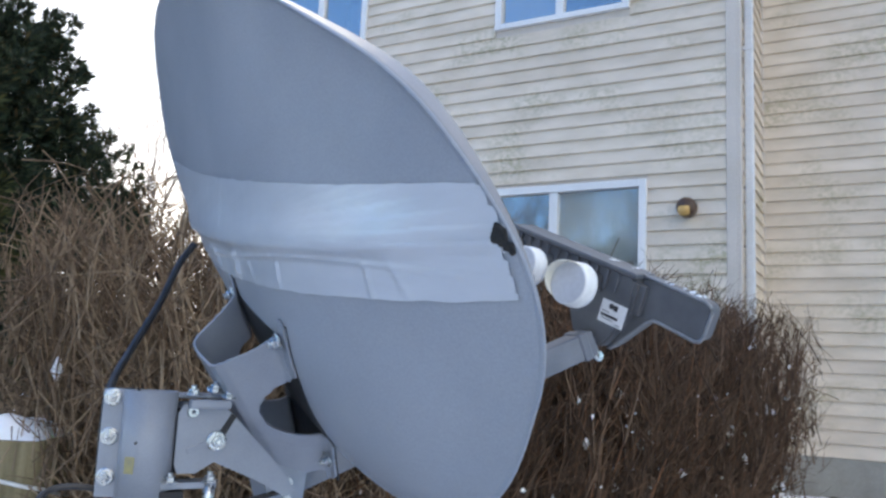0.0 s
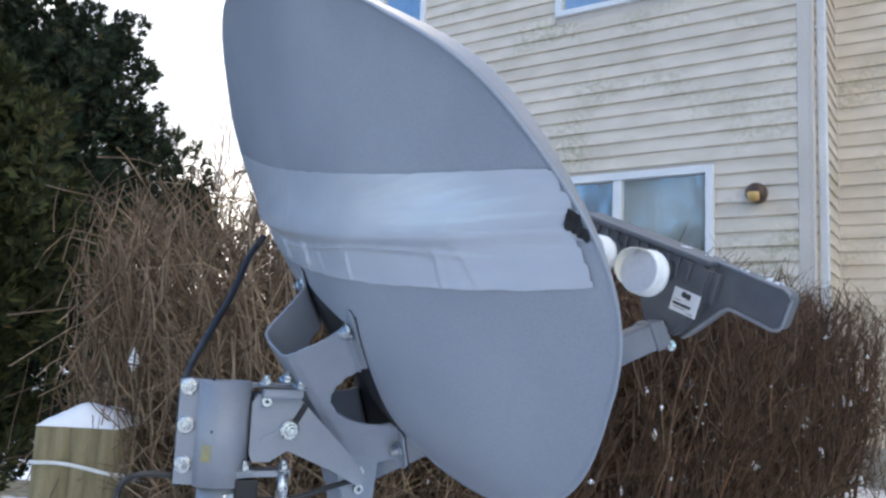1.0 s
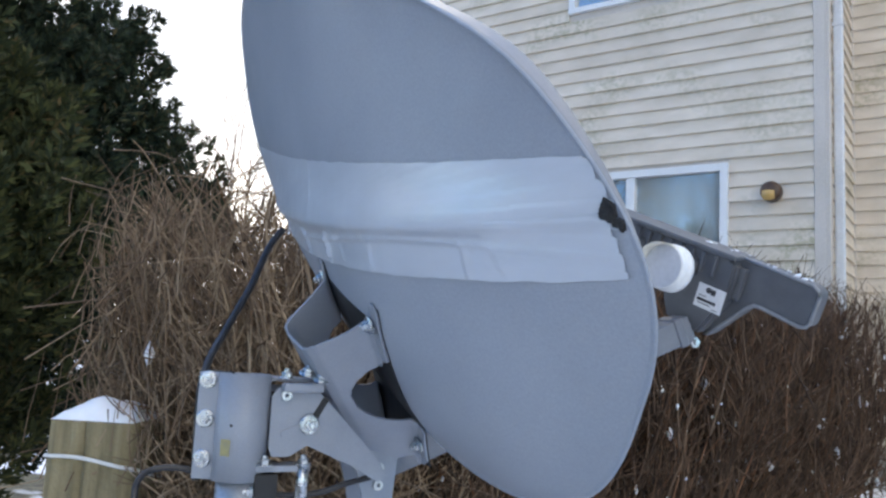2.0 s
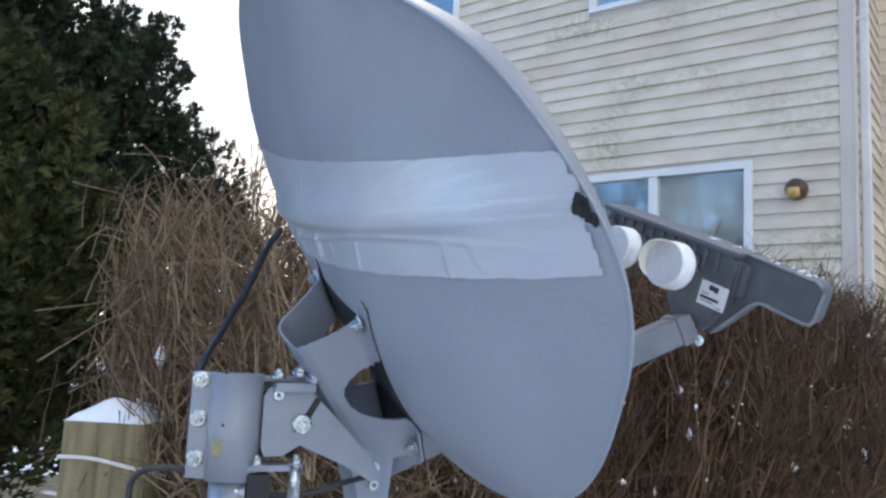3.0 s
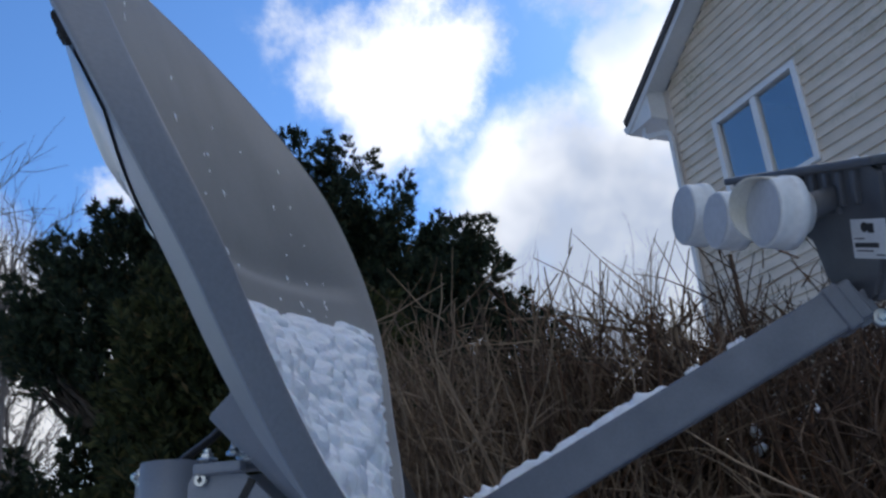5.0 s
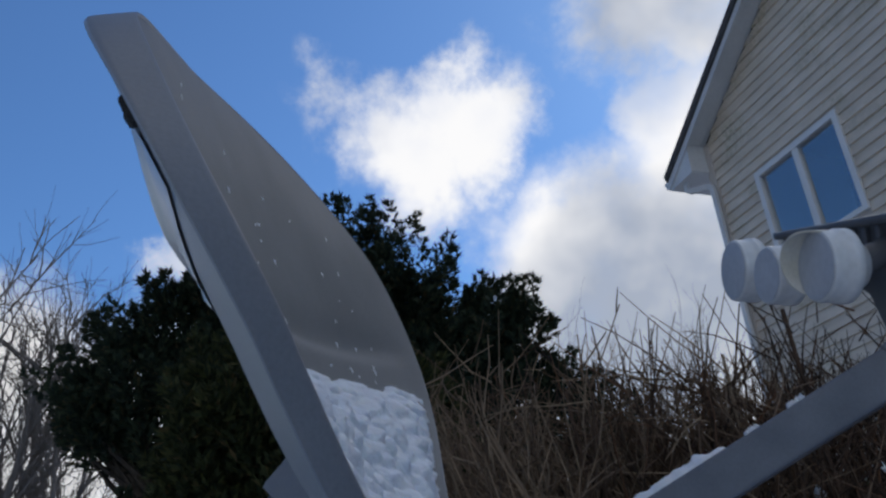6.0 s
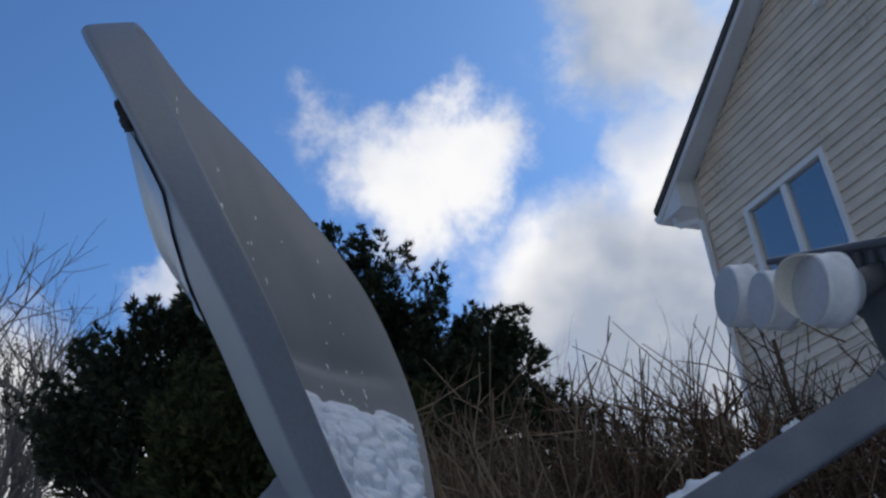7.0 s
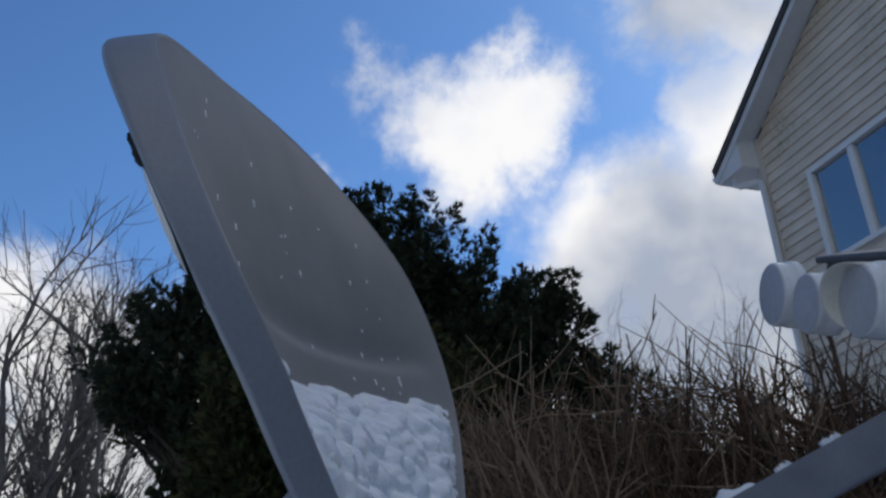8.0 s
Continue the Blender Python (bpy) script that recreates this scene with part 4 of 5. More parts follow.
def make_dish_snow():
    """Clumped wet snow lying in the bottom of the bowl, with bits stuck to its face."""
    rng = random.Random(11)
    v, f, idx = [], [], {}
    n = 170
    def inside(x, y):
        ang = math.atan2(y, x)
        k = min(range(SEG), key=lambda i: abs((math.atan2(RIM[i].y, RIM[i].x) - ang + math.pi) % (2 * math.pi) - math.pi))
        return math.hypot(x, y) / math.hypot(RIM[k].x, RIM[k].y), RIM[k].z
    for i in range(n + 1):
        for j in range(n + 1):
            x, y = -0.46 + 0.86 * i / n, -0.36 + 0.42 * j / n
            rho, zr = inside(x, y)
            if rho > 0.97:
                if rho > 1.06:
                    continue
                x, y, rho = x * 0.97 / rho, y * 0.97 / rho, 0.97
            near = False
            edge = -0.072 - 0.16 * x - 0.45 * max(0.0, x - 0.12) + 0.016 * noise.noise(Vector((x * 14, 0.3, 0))) + 0.008 * noise.noise(Vector((x * 50, 1.3, 0))) + 0.035 * math.exp(-((x - 0.30) / 0.03) ** 2)
            d = min(edge - y, (x + 0.40 - 0.25 * (y + 0.1)) * 0.8)
            if x > 0.25 and y < -0.15:
                ragged = 0.02 * noise.noise(Vector((y * 45, 2.0, 0))) + 0.012 * noise.noise(Vector((y * 130, 4.0, 0)))
                strip = min((rho - 0.905 + 1.2 * ragged) * 0.6, -0.140 - y, abs(y + 0.160) - 0.002)
                d, near = max(d, strip), strip > d
            if d < -0.006:
                continue
            fade = min(1, max(0, 0.955 - rho) / 0.18)
            if near:
                fade = min(1, max(0, 0.968 - rho) / 0.025) ** 0.5
            h = (max(0.007, min(0.013, 0.007 + 0.10 * (-0.15 - y))) if near else 0.030) * min(1, max(0, d) / 0.05) ** 0.6 * fade
            lump = noise.voronoi(Vector((x * 58, y * 50, 0.7)))[0][0]
            h = h * (1.0 + 0.35 * noise.noise(Vector((x * 22, y * 22, 6.0)))) + 0.020 * (0.15 - lump * lump) * min(1, max(0, d) / 0.02) * fade + 0.003 * noise.noise(Vector((x * 90, y * 90, 0))) * min(1, max(0, d) / 0.01)
            if d < 0 or rho > 0.965:
                h = -0.003
            idx[i, j] = len(v)
            v.append(DISH_M @ Vector((x, y, bowl(x, y, rho, zr, True) + h)))
    for i in range(n):
        for j in range(n):
            q = [idx.get(k) for k in ((i, j), (i + 1, j), (i + 1, j + 1), (i, j + 1))]
            if None not in q:
                f.append(q)
    ob = new("snow_patch", mesh_of("snow_patch", v, f, SNOW, True))
    tagged(ob, "lumpy wet snow lying in the bowl of the dish", "snow", kind="stuff")
    # flecks and droplets frozen to the face
    fv, ff = [], []
    spots = [(-0.28 + 0.6 * rng.random(), -0.10 + 0.30 * rng.random()) for _ in range(46)]
    for x, y in spots:
        rho, zr = inside(x, y)
        if rho > 0.95:
            continue
        z = bowl(x, y, rho, zr, True)
        l, w = rng.uniform(0.0015, 0.008), rng.uniform(0.0007, 0.0016)
        b = len(fv)
        for k in range(6):
            a = k * math.pi / 3
            fv.append(DISH_M @ Vector((x + w * math.cos(a), y + l * math.sin(a), z + 0.0004)))
        fv.append(DISH_M @ Vector((x, y, z + 0.0022)))
        ff += [(b + k, b + (k + 1) % 6, b + 6) for k in range(6)]
    ob = new("snow_flecks", mesh_of("snow_flecks", fv, ff, SNOW, True))
    tagged(ob, "frozen flecks of snow stuck to the dish face", "snow", kind="stuff")


def lumpy_bm(outline_fn, n_l, n_w, height_fn):
    """A lumpy low mound over a strip: outline_fn(s, t) gives a place, height_fn a rise and its direction."""
    bm = bmesh.new()
    g = {}
    for i in range(n_l + 1):
        for j in range(n_w + 1):
            g[i, j] = bm.verts.new(outline_fn(i / n_l, j / n_w) + height_fn(i / n_l, j / n_w))
    for i in range(n_l):
        for j in range(n_w):
            bm.faces.new((g[i, j], g[i + 1, j], g[i + 1, j + 1], g[i, j + 1]))
    bmesh.ops.recalc_face_normals(bm, faces=bm.faces[:])
    return bm


def make_arm_snow():
    d = (ARM_A - ARM_B).normalized()
    m = frame_of(ARM_B, d, PLATE_OUT)
    upv = m.to_3x3() @ Vector((0, 1, 0))
    upv = upv if upv.z > 0 else -upv
    side = PLATE_OUT
    length = (ARM_A - ARM_B).length
    def strip(s0, s1, half, tall, seed):
        def place(s, t):
            ss = s0 + (s1 - s0) * s
            w = half * (0.75 + 0.5 * noise.noise(Vector((s * 9, seed, 0)))) * min(1, 6 * s, 6 * (1 - s)) ** 0.5
            return ARM_B + d * (length * ss) + upv * 0.0192 + side * (w * (2 * t - 1) + 0.003)
        def rise(s, t):
            e = (4 * t * (1 - t)) ** 0.5 * min(1, 8 * s, 8 * (1 - s)) ** 0.6
            return upv * (tall * e * (0.8 + 0.7 * noise.noise(Vector((s * 16, t * 3, seed)))) )
        bm = lumpy_bm(place, 60, 10, rise)
        me = bpy.data.meshes.new("snow_strip")
        bm.to_mesh(me)
        bm.free()
        me.materials.append(SNOW)
        me.polygons.foreach_set("use_smooth", [True] * len(me.polygons))
        tagged(new("snow_strip", me), "thin strip of snow lying along the feed arm", "snow", kind="stuff")
    strip(0.28, 0.665, 0.019, 0.010, 1.0)
    strip(0.03, 0.30, 0.018, 0.011, 4.0)
    strip(0.70, 0.735, 0.006, 0.006, 2.0)
    strip(0.79, 0.83, 0.008, 0.007, 3.0)


make_dish_snow()
make_arm_snow()

# ---------------------------------------------------------------- fence post beside the dish


def make_post():
    c = Vector((-1.533, 0.953, 0))
    yaw = math.atan2(0.099, 0.165)
    post = thing("fence_post", "squared weathered timber fence post with split corners", "fence post", (c.x, c.y, GROUND_Z))
    m = Matrix.Translation((c.x, c.y, 0)) @ Matrix.Rotation(yaw, 4, "Z")
    bm = bmesh.new()
    n, top = 12, 1.160
    ring0 = []
    for lv in range(15):
        z = GROUND_Z - 0.2 + (top - GROUND_Z + 0.2) * lv / 14
        ring = []
        for k in range(48):
            a = 2 * math.pi * k / 48
            ca, sa = math.cos(a), math.sin(a)
            r = 0.093 / max(abs(ca), abs(sa)) if max(abs(ca), abs(sa)) > 0.76 else 0.122
            r += 0.004 * noise.noise(Vector((ca * 3, sa * 3, z * 1.2)))
            split = 0.012 * max(0, math.cos(a * 4 + 0.6)) ** 60 + 0.010 * max(0, math.cos(a * 3 + 2.2)) ** 80
            r -= split
            ring.append(bm.verts.new((r * ca, r * sa, z - (0.004 if lv == 14 else 0))))
        ring0.append(ring)
    for a, b in zip(ring0, ring0[1:]):
        for k in range(48):
            bm.faces.new((a[k], a[(k + 1) % 48], b[(k + 1) % 48], b[k]))
    bm.faces.new(ring0[-1])
    bm.faces.new(ring0[0][::-1])
    bm.transform(m)
    part("post", bm, TIMBER, post)
    cord = [m @ Vector((0.098 * math.cos(a) / max(abs(math.cos(a)), abs(math.sin(a)), 0.78), 0.098 * math.sin(a) / max(abs(math.cos(a)), abs(math.sin(a)), 0.78), 1.055 - 0.03 * math.sin(a + 0.4))) for a in [2 * math.pi * k / 40 for k in range(41)]]
    part("cord", tube_bm(cord, 0.004, 8), STRING, post, "white cord tied round the post")
    def place(s, t):
        w = 0.088
        return m @ Vector((w * (2 * s - 1), w * (2 * t - 1), top - 0.003))
    def rise(s, t):
        e = max(0, 1 - ((2 * s - 1.0) / 0.98) ** 4) * max(0, 1 - ((2 * t - 1.0) / 0.98) ** 4)
        return Vector((0, 0, (e ** 0.6) * (0.030 + 0.016 * noise.noise(Vector((s * 3, t * 3, 9))) + 0.012 * max(0, 1 - 4 * (s - 0.45) ** 2 - 3 * (t - 0.4) ** 2)) * min(1, 0.25 + 5 * e)))
    bm = lumpy_bm(place, 26, 26, rise)
    me = bpy.data.meshes.new("snow_cap")
    bm.to_mesh(me)
    bm.free()
    me.materials.append(SNOW)
    me.polygons.foreach_set("use_smooth", [True] * len(me.polygons))
    tagged(new("snow_cap", me), "rounded cap of snow on top of the fence post", "snow", kind="stuff")


make_post()

# ---------------------------------------------------------------- house
WALL_Y, WING_Y = 7.26, 8.80
X0, X1 = -7.40, -1.05
BASE_Z, PITCH, RAKE0, SLOPE = 0.6376, 0.1365, 7.06, 0.67
MID_X = (X0 + X1) / 2
OPENINGS = [(-6.63, -5.23, 4.92, 6.18), (-3.53, -2.06, 4.94, 6.18), (-3.74, -1.87, 1.10, 3.19)]


def rake_z(x):
    return RAKE0 + SLOPE * (x - X0 if x < MID_X else X1 - x)


def clap_mesh(x0a, x1a, x0b, x1b, z0, z1):
    """One lapped board facing -y: lower edge proud, top tucked in; ends may slope."""
    t = 0.025
    v = [(x0a, 0, z0), (x1a, 0, z0), (x1a, -t, z0), (x0a, -t, z0), (x0a, -t, z0 + 0.010), (x1a, -t, z0 + 0.010), (x1b, -0.002, z1), (x0b, -0.002, z1), (x0b, 0, z1), (x1b, 0, z1)]
    f = [(0, 3, 2, 1), (3, 4, 5, 2), (4, 7, 6, 5), (7, 8, 9, 6), (0, 8, 7, 4, 3), (1, 2, 5, 6, 9)]
    return mesh_of("siding_board", v, f, SIDING)


def make_window(house, x0, x1, z0, z1, split, left_mat, right_mat, name="window"):
    win = new(name)
    win.parent = house
    win.matrix_parent_inverse = house.matrix_world.inverted()
    y = WALL_Y
    w = 0.075
    def bar(nm, lo, hi, mat=WHITE_TRIM, bev=0.006, label=""):
        part(nm, box_bm(lo, hi, bev), mat, win, label)
    bar("frame_stile", (x0, y - 0.045, z0), (x0 + w, y + 0.06, z1))
    bar("frame_stile", (x1 - w, y - 0.045, z0), (x1, y + 0.06, z1))
    bar("frame_rail", (x0 + w, y - 0.044, z1 - w), (x1 - w, y + 0.06, z1))
    bar("frame_rail", (x0 + w, y - 0.050, z0), (x1 - w, y + 0.06, z0 + w * 0.8))
    xm = x0 + (x1 - x0) * split
    bar("mullion", (xm - 0.045, y - 0.030, z0 + w * 0.8), (xm + 0.045, y + 0.05, z1 - w))
    for a, b, back in ((x0 + w, xm - 0.045, left_mat), (xm + 0.045, x1 - w, right_mat)):
        pane = part("pane", box_bm((a, y + 0.012, z0 + w * 0.8), (b, y + 0.018, z1 - w), 0), GLASS, win, "reflecting glass pane")
        pane.visible_shadow = False
        if back is not None:
            part("curtain", box_bm((a, y + 0.040, z0 + w * 0.8), (b, y + 0.050, z1 - w), 0), back, win, "pale curtain behind the glass")
    return win


def make_house():
    house = thing("house", "two-storey house in stained tan vinyl siding with white windows", "house", (MID_X, WALL_Y, BASE_Z))
    # gable wall with its openings
    xs = sorted({X0, X1, MID_X, *[v for o in OPENINGS for v in o[:2]]})
    zs = sorted({0.2, RAKE0, *[v for o in OPENINGS for v in o[2:]]})
    def slab(x0, x1, z0, z1, y0, y1):
        part("wall_panel", box_bm((x0, y0, z0), (x1, y1, z1)), CORNER, house)
    for xa, xb in zip(xs, xs[1:]):
        for za, zb in zip(zs, zs[1:]):
            cx, cz = (xa + xb) / 2, (za + zb) / 2
            if not any(o[0] < cx < o[1] and o[2] < cz < o[3] for o in OPENINGS):
                slab(xa, xb, za, zb, WALL_Y, WALL_Y + 0.2)
    top = rake_z(MID_X)
    part("gable", prism_bm([(X0, RAKE0), (X1, RAKE0), (MID_X, top)], -0.2, 0.0, Matrix(((1, 0, 0, 0), (0, 0, -1, WALL_Y), (0, 1, 0, 0), (0, 0, 0, 1)))), CORNER, house, "gable wall")
    part("wall", box_bm((X0, WALL_Y + 0.2, 0.2), (X0 + 0.2, 16, RAKE0)), CORNER, house)
    part("wall", box_bm((X1 - 0.2, WALL_Y + 0.2, 0.2), (X1, 16, RAKE0)), CORNER, house)
    part("wall", box_bm((X1 - 0.1, WING_Y, 0.2), (7.5, WING_Y + 0.2, 6.9)), CORNER, house, "wing wall set back from the gable")
    part("wall", box_bm((7.3, WING_Y + 0.2, 0.2), (7.5, 16, 6.9)), CORNER, house)
    part("back_wall", box_bm((X0, 16, 0.2), (7.5, 16.2, RAKE0)), CORNER, house)
    # inner wall and floor added behind the panes, dimness painted in
    part("inner_wall", box_bm((X0 + 0.2, WALL_Y + 2.2, 0.5), (X1 - 0.2, WALL_Y + 2.3, RAKE0)), DARKROOM, house, "room wall coloured dark for dimness")
    part("inner_floor", box_bm((X0 + 0.2, WALL_Y + 0.2, 3.75), (X1 - 0.2, WALL_Y + 2.2, 3.85)), DARKROOM, house, "room floor coloured dark for dimness")
    part("foundation", box_bm((X0 + 0.01, WALL_Y - 0.012, GROUND_Z - 0.3), (X1 - 0.01, WALL_Y, BASE_Z - 0.005)), CONCRETE, house, "concrete foundation")
    part("foundation", box_bm((X1, WING_Y - 0.012, GROUND_Z - 0.3), (7.5, WING_Y, BASE_Z - 0.005)), CONCRETE, house, "concrete foundation")
    # corner posts and trim
    for x in (X0, X1):
        s = 1 if x == X0 else -1
        part("corner_post", box_bm((min(x, x + 0.10 * s), WALL_Y - 0.028, BASE_Z), (max(x, x + 0.10 * s), WALL_Y - 0.0005, RAKE0 + 0.03), 0.006), CORNER, house, "tan vinyl corner post")
        part("corner_post", box_bm((min(x - 0.028 * s, x), WALL_Y - 0.028, BASE_Z), (max(x - 0.028 * s, x), WALL_Y + 0.085, RAKE0), 0.006), CORNER, house, "tan vinyl corner post")
    part("inner_corner", box_bm((X1, WING_Y - 0.03, BASE_Z), (X1 + 0.03, WING_Y - 0.0005, 6.85), 0.004), CORNER, house)
    # windows and door
    make_window(house, *OPENINGS[0], 0.5, None, None)
    make_window(house, *OPENINGS[1], 0.5, BLIND, None)
    make_window(house, *OPENINGS[2], 0.5, None, CURTAIN, "patio_door")
    # roof: two slopes, soffits, fascia boards
    over, eave = 0.32, 0.50
    for s in (-1, 1):
        xe = X0 - eave if s < 0 else X1 + eave
        ze = RAKE0 - SLOPE * eave
        m = Matrix(((1, 0, 0, 0), (0, 0, -1, 0), (0, 1, 0, 0), (0, 0, 0, 1)))
        t = 0.10
        part("roof_slope", prism_bm([(xe, ze + 0.06), (MID_X, top + 0.06), (MID_X, top + 0.185), (xe - 0.03 * -s, ze + 0.165)], -16.4, -(WALL_Y - over - 0.05), m), ROOFING, house, "dark shingle roof slope")
        part("soffit", prism_bm([(xe, ze + 0.03), (MID_X, top + 0.03), (MID_X, top + 0.058), (xe, ze + 0.058)], -(WALL_Y - 0.0), -(WALL_Y - over + 0.01), m), GUTTER, house, "white soffit")
        part("fascia", prism_bm([(xe, ze - 0.06), (MID_X, top - 0.02), (MID_X, top + 0.056), (xe, ze + 0.056)], -(WALL_Y - over + 0.004), -(WALL_Y - over - 0.022), m), GUTTER, house, "white rake board")
        part("eave_soffit", box_bm((min(xe, xe + eave * -s), WALL_Y - over, ze - 0.075), (max(xe, xe + eave * -s), 16.3, ze - 0.045)), GUTTER, house, "white eave soffit")
        part("eave_return", prism_bm([(xe, ze - 0.06), (xe, ze + 0.05), (xe - s * eave, ze + 0.05 + SLOPE * eave), (xe - s * eave, ze - 0.06)], -(WALL_Y - over + 0.03), -(WALL_Y - over + 0.002), m), GUTTER, house, "white boxed eave end")
        xi = xe - s * eave
        part("eave_cheek", box_bm((min(xi, xi - 0.012 * s), WALL_Y - over + 0.002, ze - 0.06), (max(xi, xi - 0.012 * s), WALL_Y - 0.03, RAKE0 + 0.03)), GUTTER, house, "white boxed eave side")
        part("gutter", prism_bm([(xe, ze - 0.02), (xe, ze + 0.095), (xe + 0.105 * s, ze + 0.095), (xe + 0.115 * s, ze + 0.07), (xe + 0.07 * s, ze - 0.02)], -16.3, -(WALL_Y - over), m, 0.004), GUTTER, house, "white aluminium gutter")
    part("wing_roof", box_bm((X1 + 0.05, WING_Y - 0.35, 6.92), (7.8, 16.4, 7.05)), ROOFING, house, "dark roof edge of the wing")
    # downspouts
    def spout(points):
        bm = bmesh.new()
        pts = [Vector(p) for p in points]
        rings = []
        for k, p in enumerate(pts):
            d = (pts[min(k + 1, len(pts) - 1)] - pts[max(k - 1, 0)]).normalized()
            a = Vector((1, 0, 0)) if abs(d.x) < 0.8 else Vector((0, 0, 1))
            b = d.cross(a).normalized()
            a = b.cross(d)
            rings.append([bm.verts.new(p + a * (0.040 * ca) + b * (0.028 * sa)) for ca, sa in ((1, 0.7), (0.7, 1), (-0.7, 1), (-1, 0.7), (-1, -0.7), (-0.7, -1), (0.7, -1), (1, -0.7))])
        for q, r in zip(rings, rings[1:]):
            for i in range(8):
                bm.faces.new((q[i], q[(i + 1) % 8], r[(i + 1) % 8], r[i]))
        bm.faces.new(rings[0][::-1])
        bm.faces.new(rings[-1])
        bmesh.ops.recalc_face_normals(bm, faces=bm.faces[:])
        part("downspout", bm, GUTTER, house, "white aluminium downspout")
    zE = RAKE0 - SLOPE * eave
    yl = WALL_Y - 0.075
    spout([(X0 - 0.27, yl - 0.16, zE - 0.05), (X0 - 0.27, yl - 0.16, zE - 0.19), (X0 - 0.22, yl - 0.14, zE - 0.235), (X0 - 0.03, yl - 0.02, zE - 0.265), (X0 + 0.035, yl, zE - 0.31), (X0 + 0.045, yl, zE - 0.38), (X0 + 0.045, yl, zE - 0.6), (X0 + 0.045, yl, GROUND_Z + 0.1)])
    xr, yr = X1 + 0.075, WALL_Y + 0.15
    spout([(xr, yr, 6.6), (xr, yr, 4.5), (xr, yr, GROUND_Z + 0.1)])
    part("downspout_strap", box_bm((xr - 0.05, yr - 0.034, 4.385), (xr + 0.045, yr + 0.03, 4.425), 0.003), GUTTER, house)
    part("gable_fixture", lathe_bm([(0, 0), (0.05, 0), (0.06, 0.05), (0.04, 0.12), (0, 0.12)], 16, frame_of((-4.57, WALL_Y - 0.02, 7.72), (0, -1, 0), (1, 0, 0))), GUTTER, house, "small white gable fixture")
    # siding, course by course
    def run(x0, x1, z0, z1, y, x0b=None, x1b=None):
        ob = new("siding_board", clap_mesh(x0, x1, x0 if x0b is None else x0b, x1 if x1b is None else x1b, z0, z1))
        ob.location = (0, y - 0.0005, 0)
        ob.parent = house
        ob.matrix_parent_inverse = house.matrix_world.inverted()
    k = 0
    while True:
        z0 = BASE_Z + PITCH * k
        z1 = z0 + PITCH
        k += 1
        if z0 > top - 0.15:
            break
        xa, xb = X0 + 0.10, X1 - 0.10
        xa1, xb1 = xa, xb
        if z1 > RAKE0 + 0.02:
            g0, g1 = max(0, (z0 - RAKE0) / SLOPE), max(0, (z1 - RAKE0) / SLOPE)
            xa, xb = max(xa, X0 + g0), min(xb, X1 - g0)
            xa1, xb1 = max(X0 + 0.10, X0 + g1), min(X1 - 0.10, X1 - g1)
        cuts = [(o[0], o[1]) for o in OPENINGS if o[2] < z1 - 0.03 and o[3] > z0 + 0.03]
        edges = [xa] + [v for c in sorted(cuts) for v in c] + [xb]
        for q in range(0, len(edges), 2):
            a, b = edges[q], edges[q + 1]
            run(a, b, z0, z1, WALL_Y, xa1 if q == 0 else None, xb1 if q == len(edges) - 2 else None)
        if z1 < 6.9:
            run(X1 + 0.03, 7.5, z0, z1, WING_Y)
        if z1 < 6.6:
            me = clap_mesh(0.085, WING_Y - WALL_Y - 0.03, 0.085, WING_Y - WALL_Y - 0.03, z0, z1)
            ob = new("siding_board", me)
            ob.matrix_world = Matrix(((0, -1, 0, X1 + 0.0005), (1, 0, 0, WALL_Y), (0, 0, 1, 0), (0, 0, 0, 1)))
            ob.parent = house
            ob.matrix_parent_inverse = house.matrix_world.inverted()
    return house


make_house()


def make_wall_lamp():
    lamp = thing("wall_lamp", "small round brown and amber lamp on the siding", "wall lamp", (-1.49, WALL_Y - 0.02, 2.88))
    m = frame_of((-1.49, WALL_Y - 0.012, 2.88), (0, -1, 0), (1, 0, 0))
    part("backplate", lathe_bm([(0, 0), (0.085, 0), (0.09, 0.02), (0.06, 0.04), (0, 0.04)], 28, m), BROWN, lamp, "brown round backplate")
    part("hood", lathe_bm([(0, 0.14), (0.06, 0.135), (0.088, 0.10), (0.092, 0.03), (0.08, 0.03), (0, 0.03)], 28, m @ Matrix.Translation((0, 0, 0.005))), BROWN, lamp, "brown metal hood", True)
    part("globe", lathe_bm([(0, -0.075), (0.045, -0.065), (0.062, -0.03), (0.060, 0.01), (0, 0.015)], 24, Matrix.Translation((-1.50, WALL_Y - 0.12, 2.868))), AMBER, lamp, "amber glass globe", True)


make_wall_lamp()

# ---------------------------------------------------------------- hedge


def grow(rng, roots, ways, length, k, wander, droop=0.0):
    """Polylines of k points from roots along ways, wandering as they go."""
    n = len(roots)
    pts = np.zeros((n, k, 3))
    pts[:, 0] = roots
    d = ways / (np.linalg.norm(ways, axis=1, keepdims=True) + 1e-9)
    for i in range(1, k):
        d = d + rng.normal(0, wander, (n, 3)) + np.array([0, 0, -droop])
        d /= np.linalg.norm(d, axis=1, keepdims=True)
        pts[:, i] = pts[:, i - 1] + d * (length / (k - 1))[:, None]
    return pts


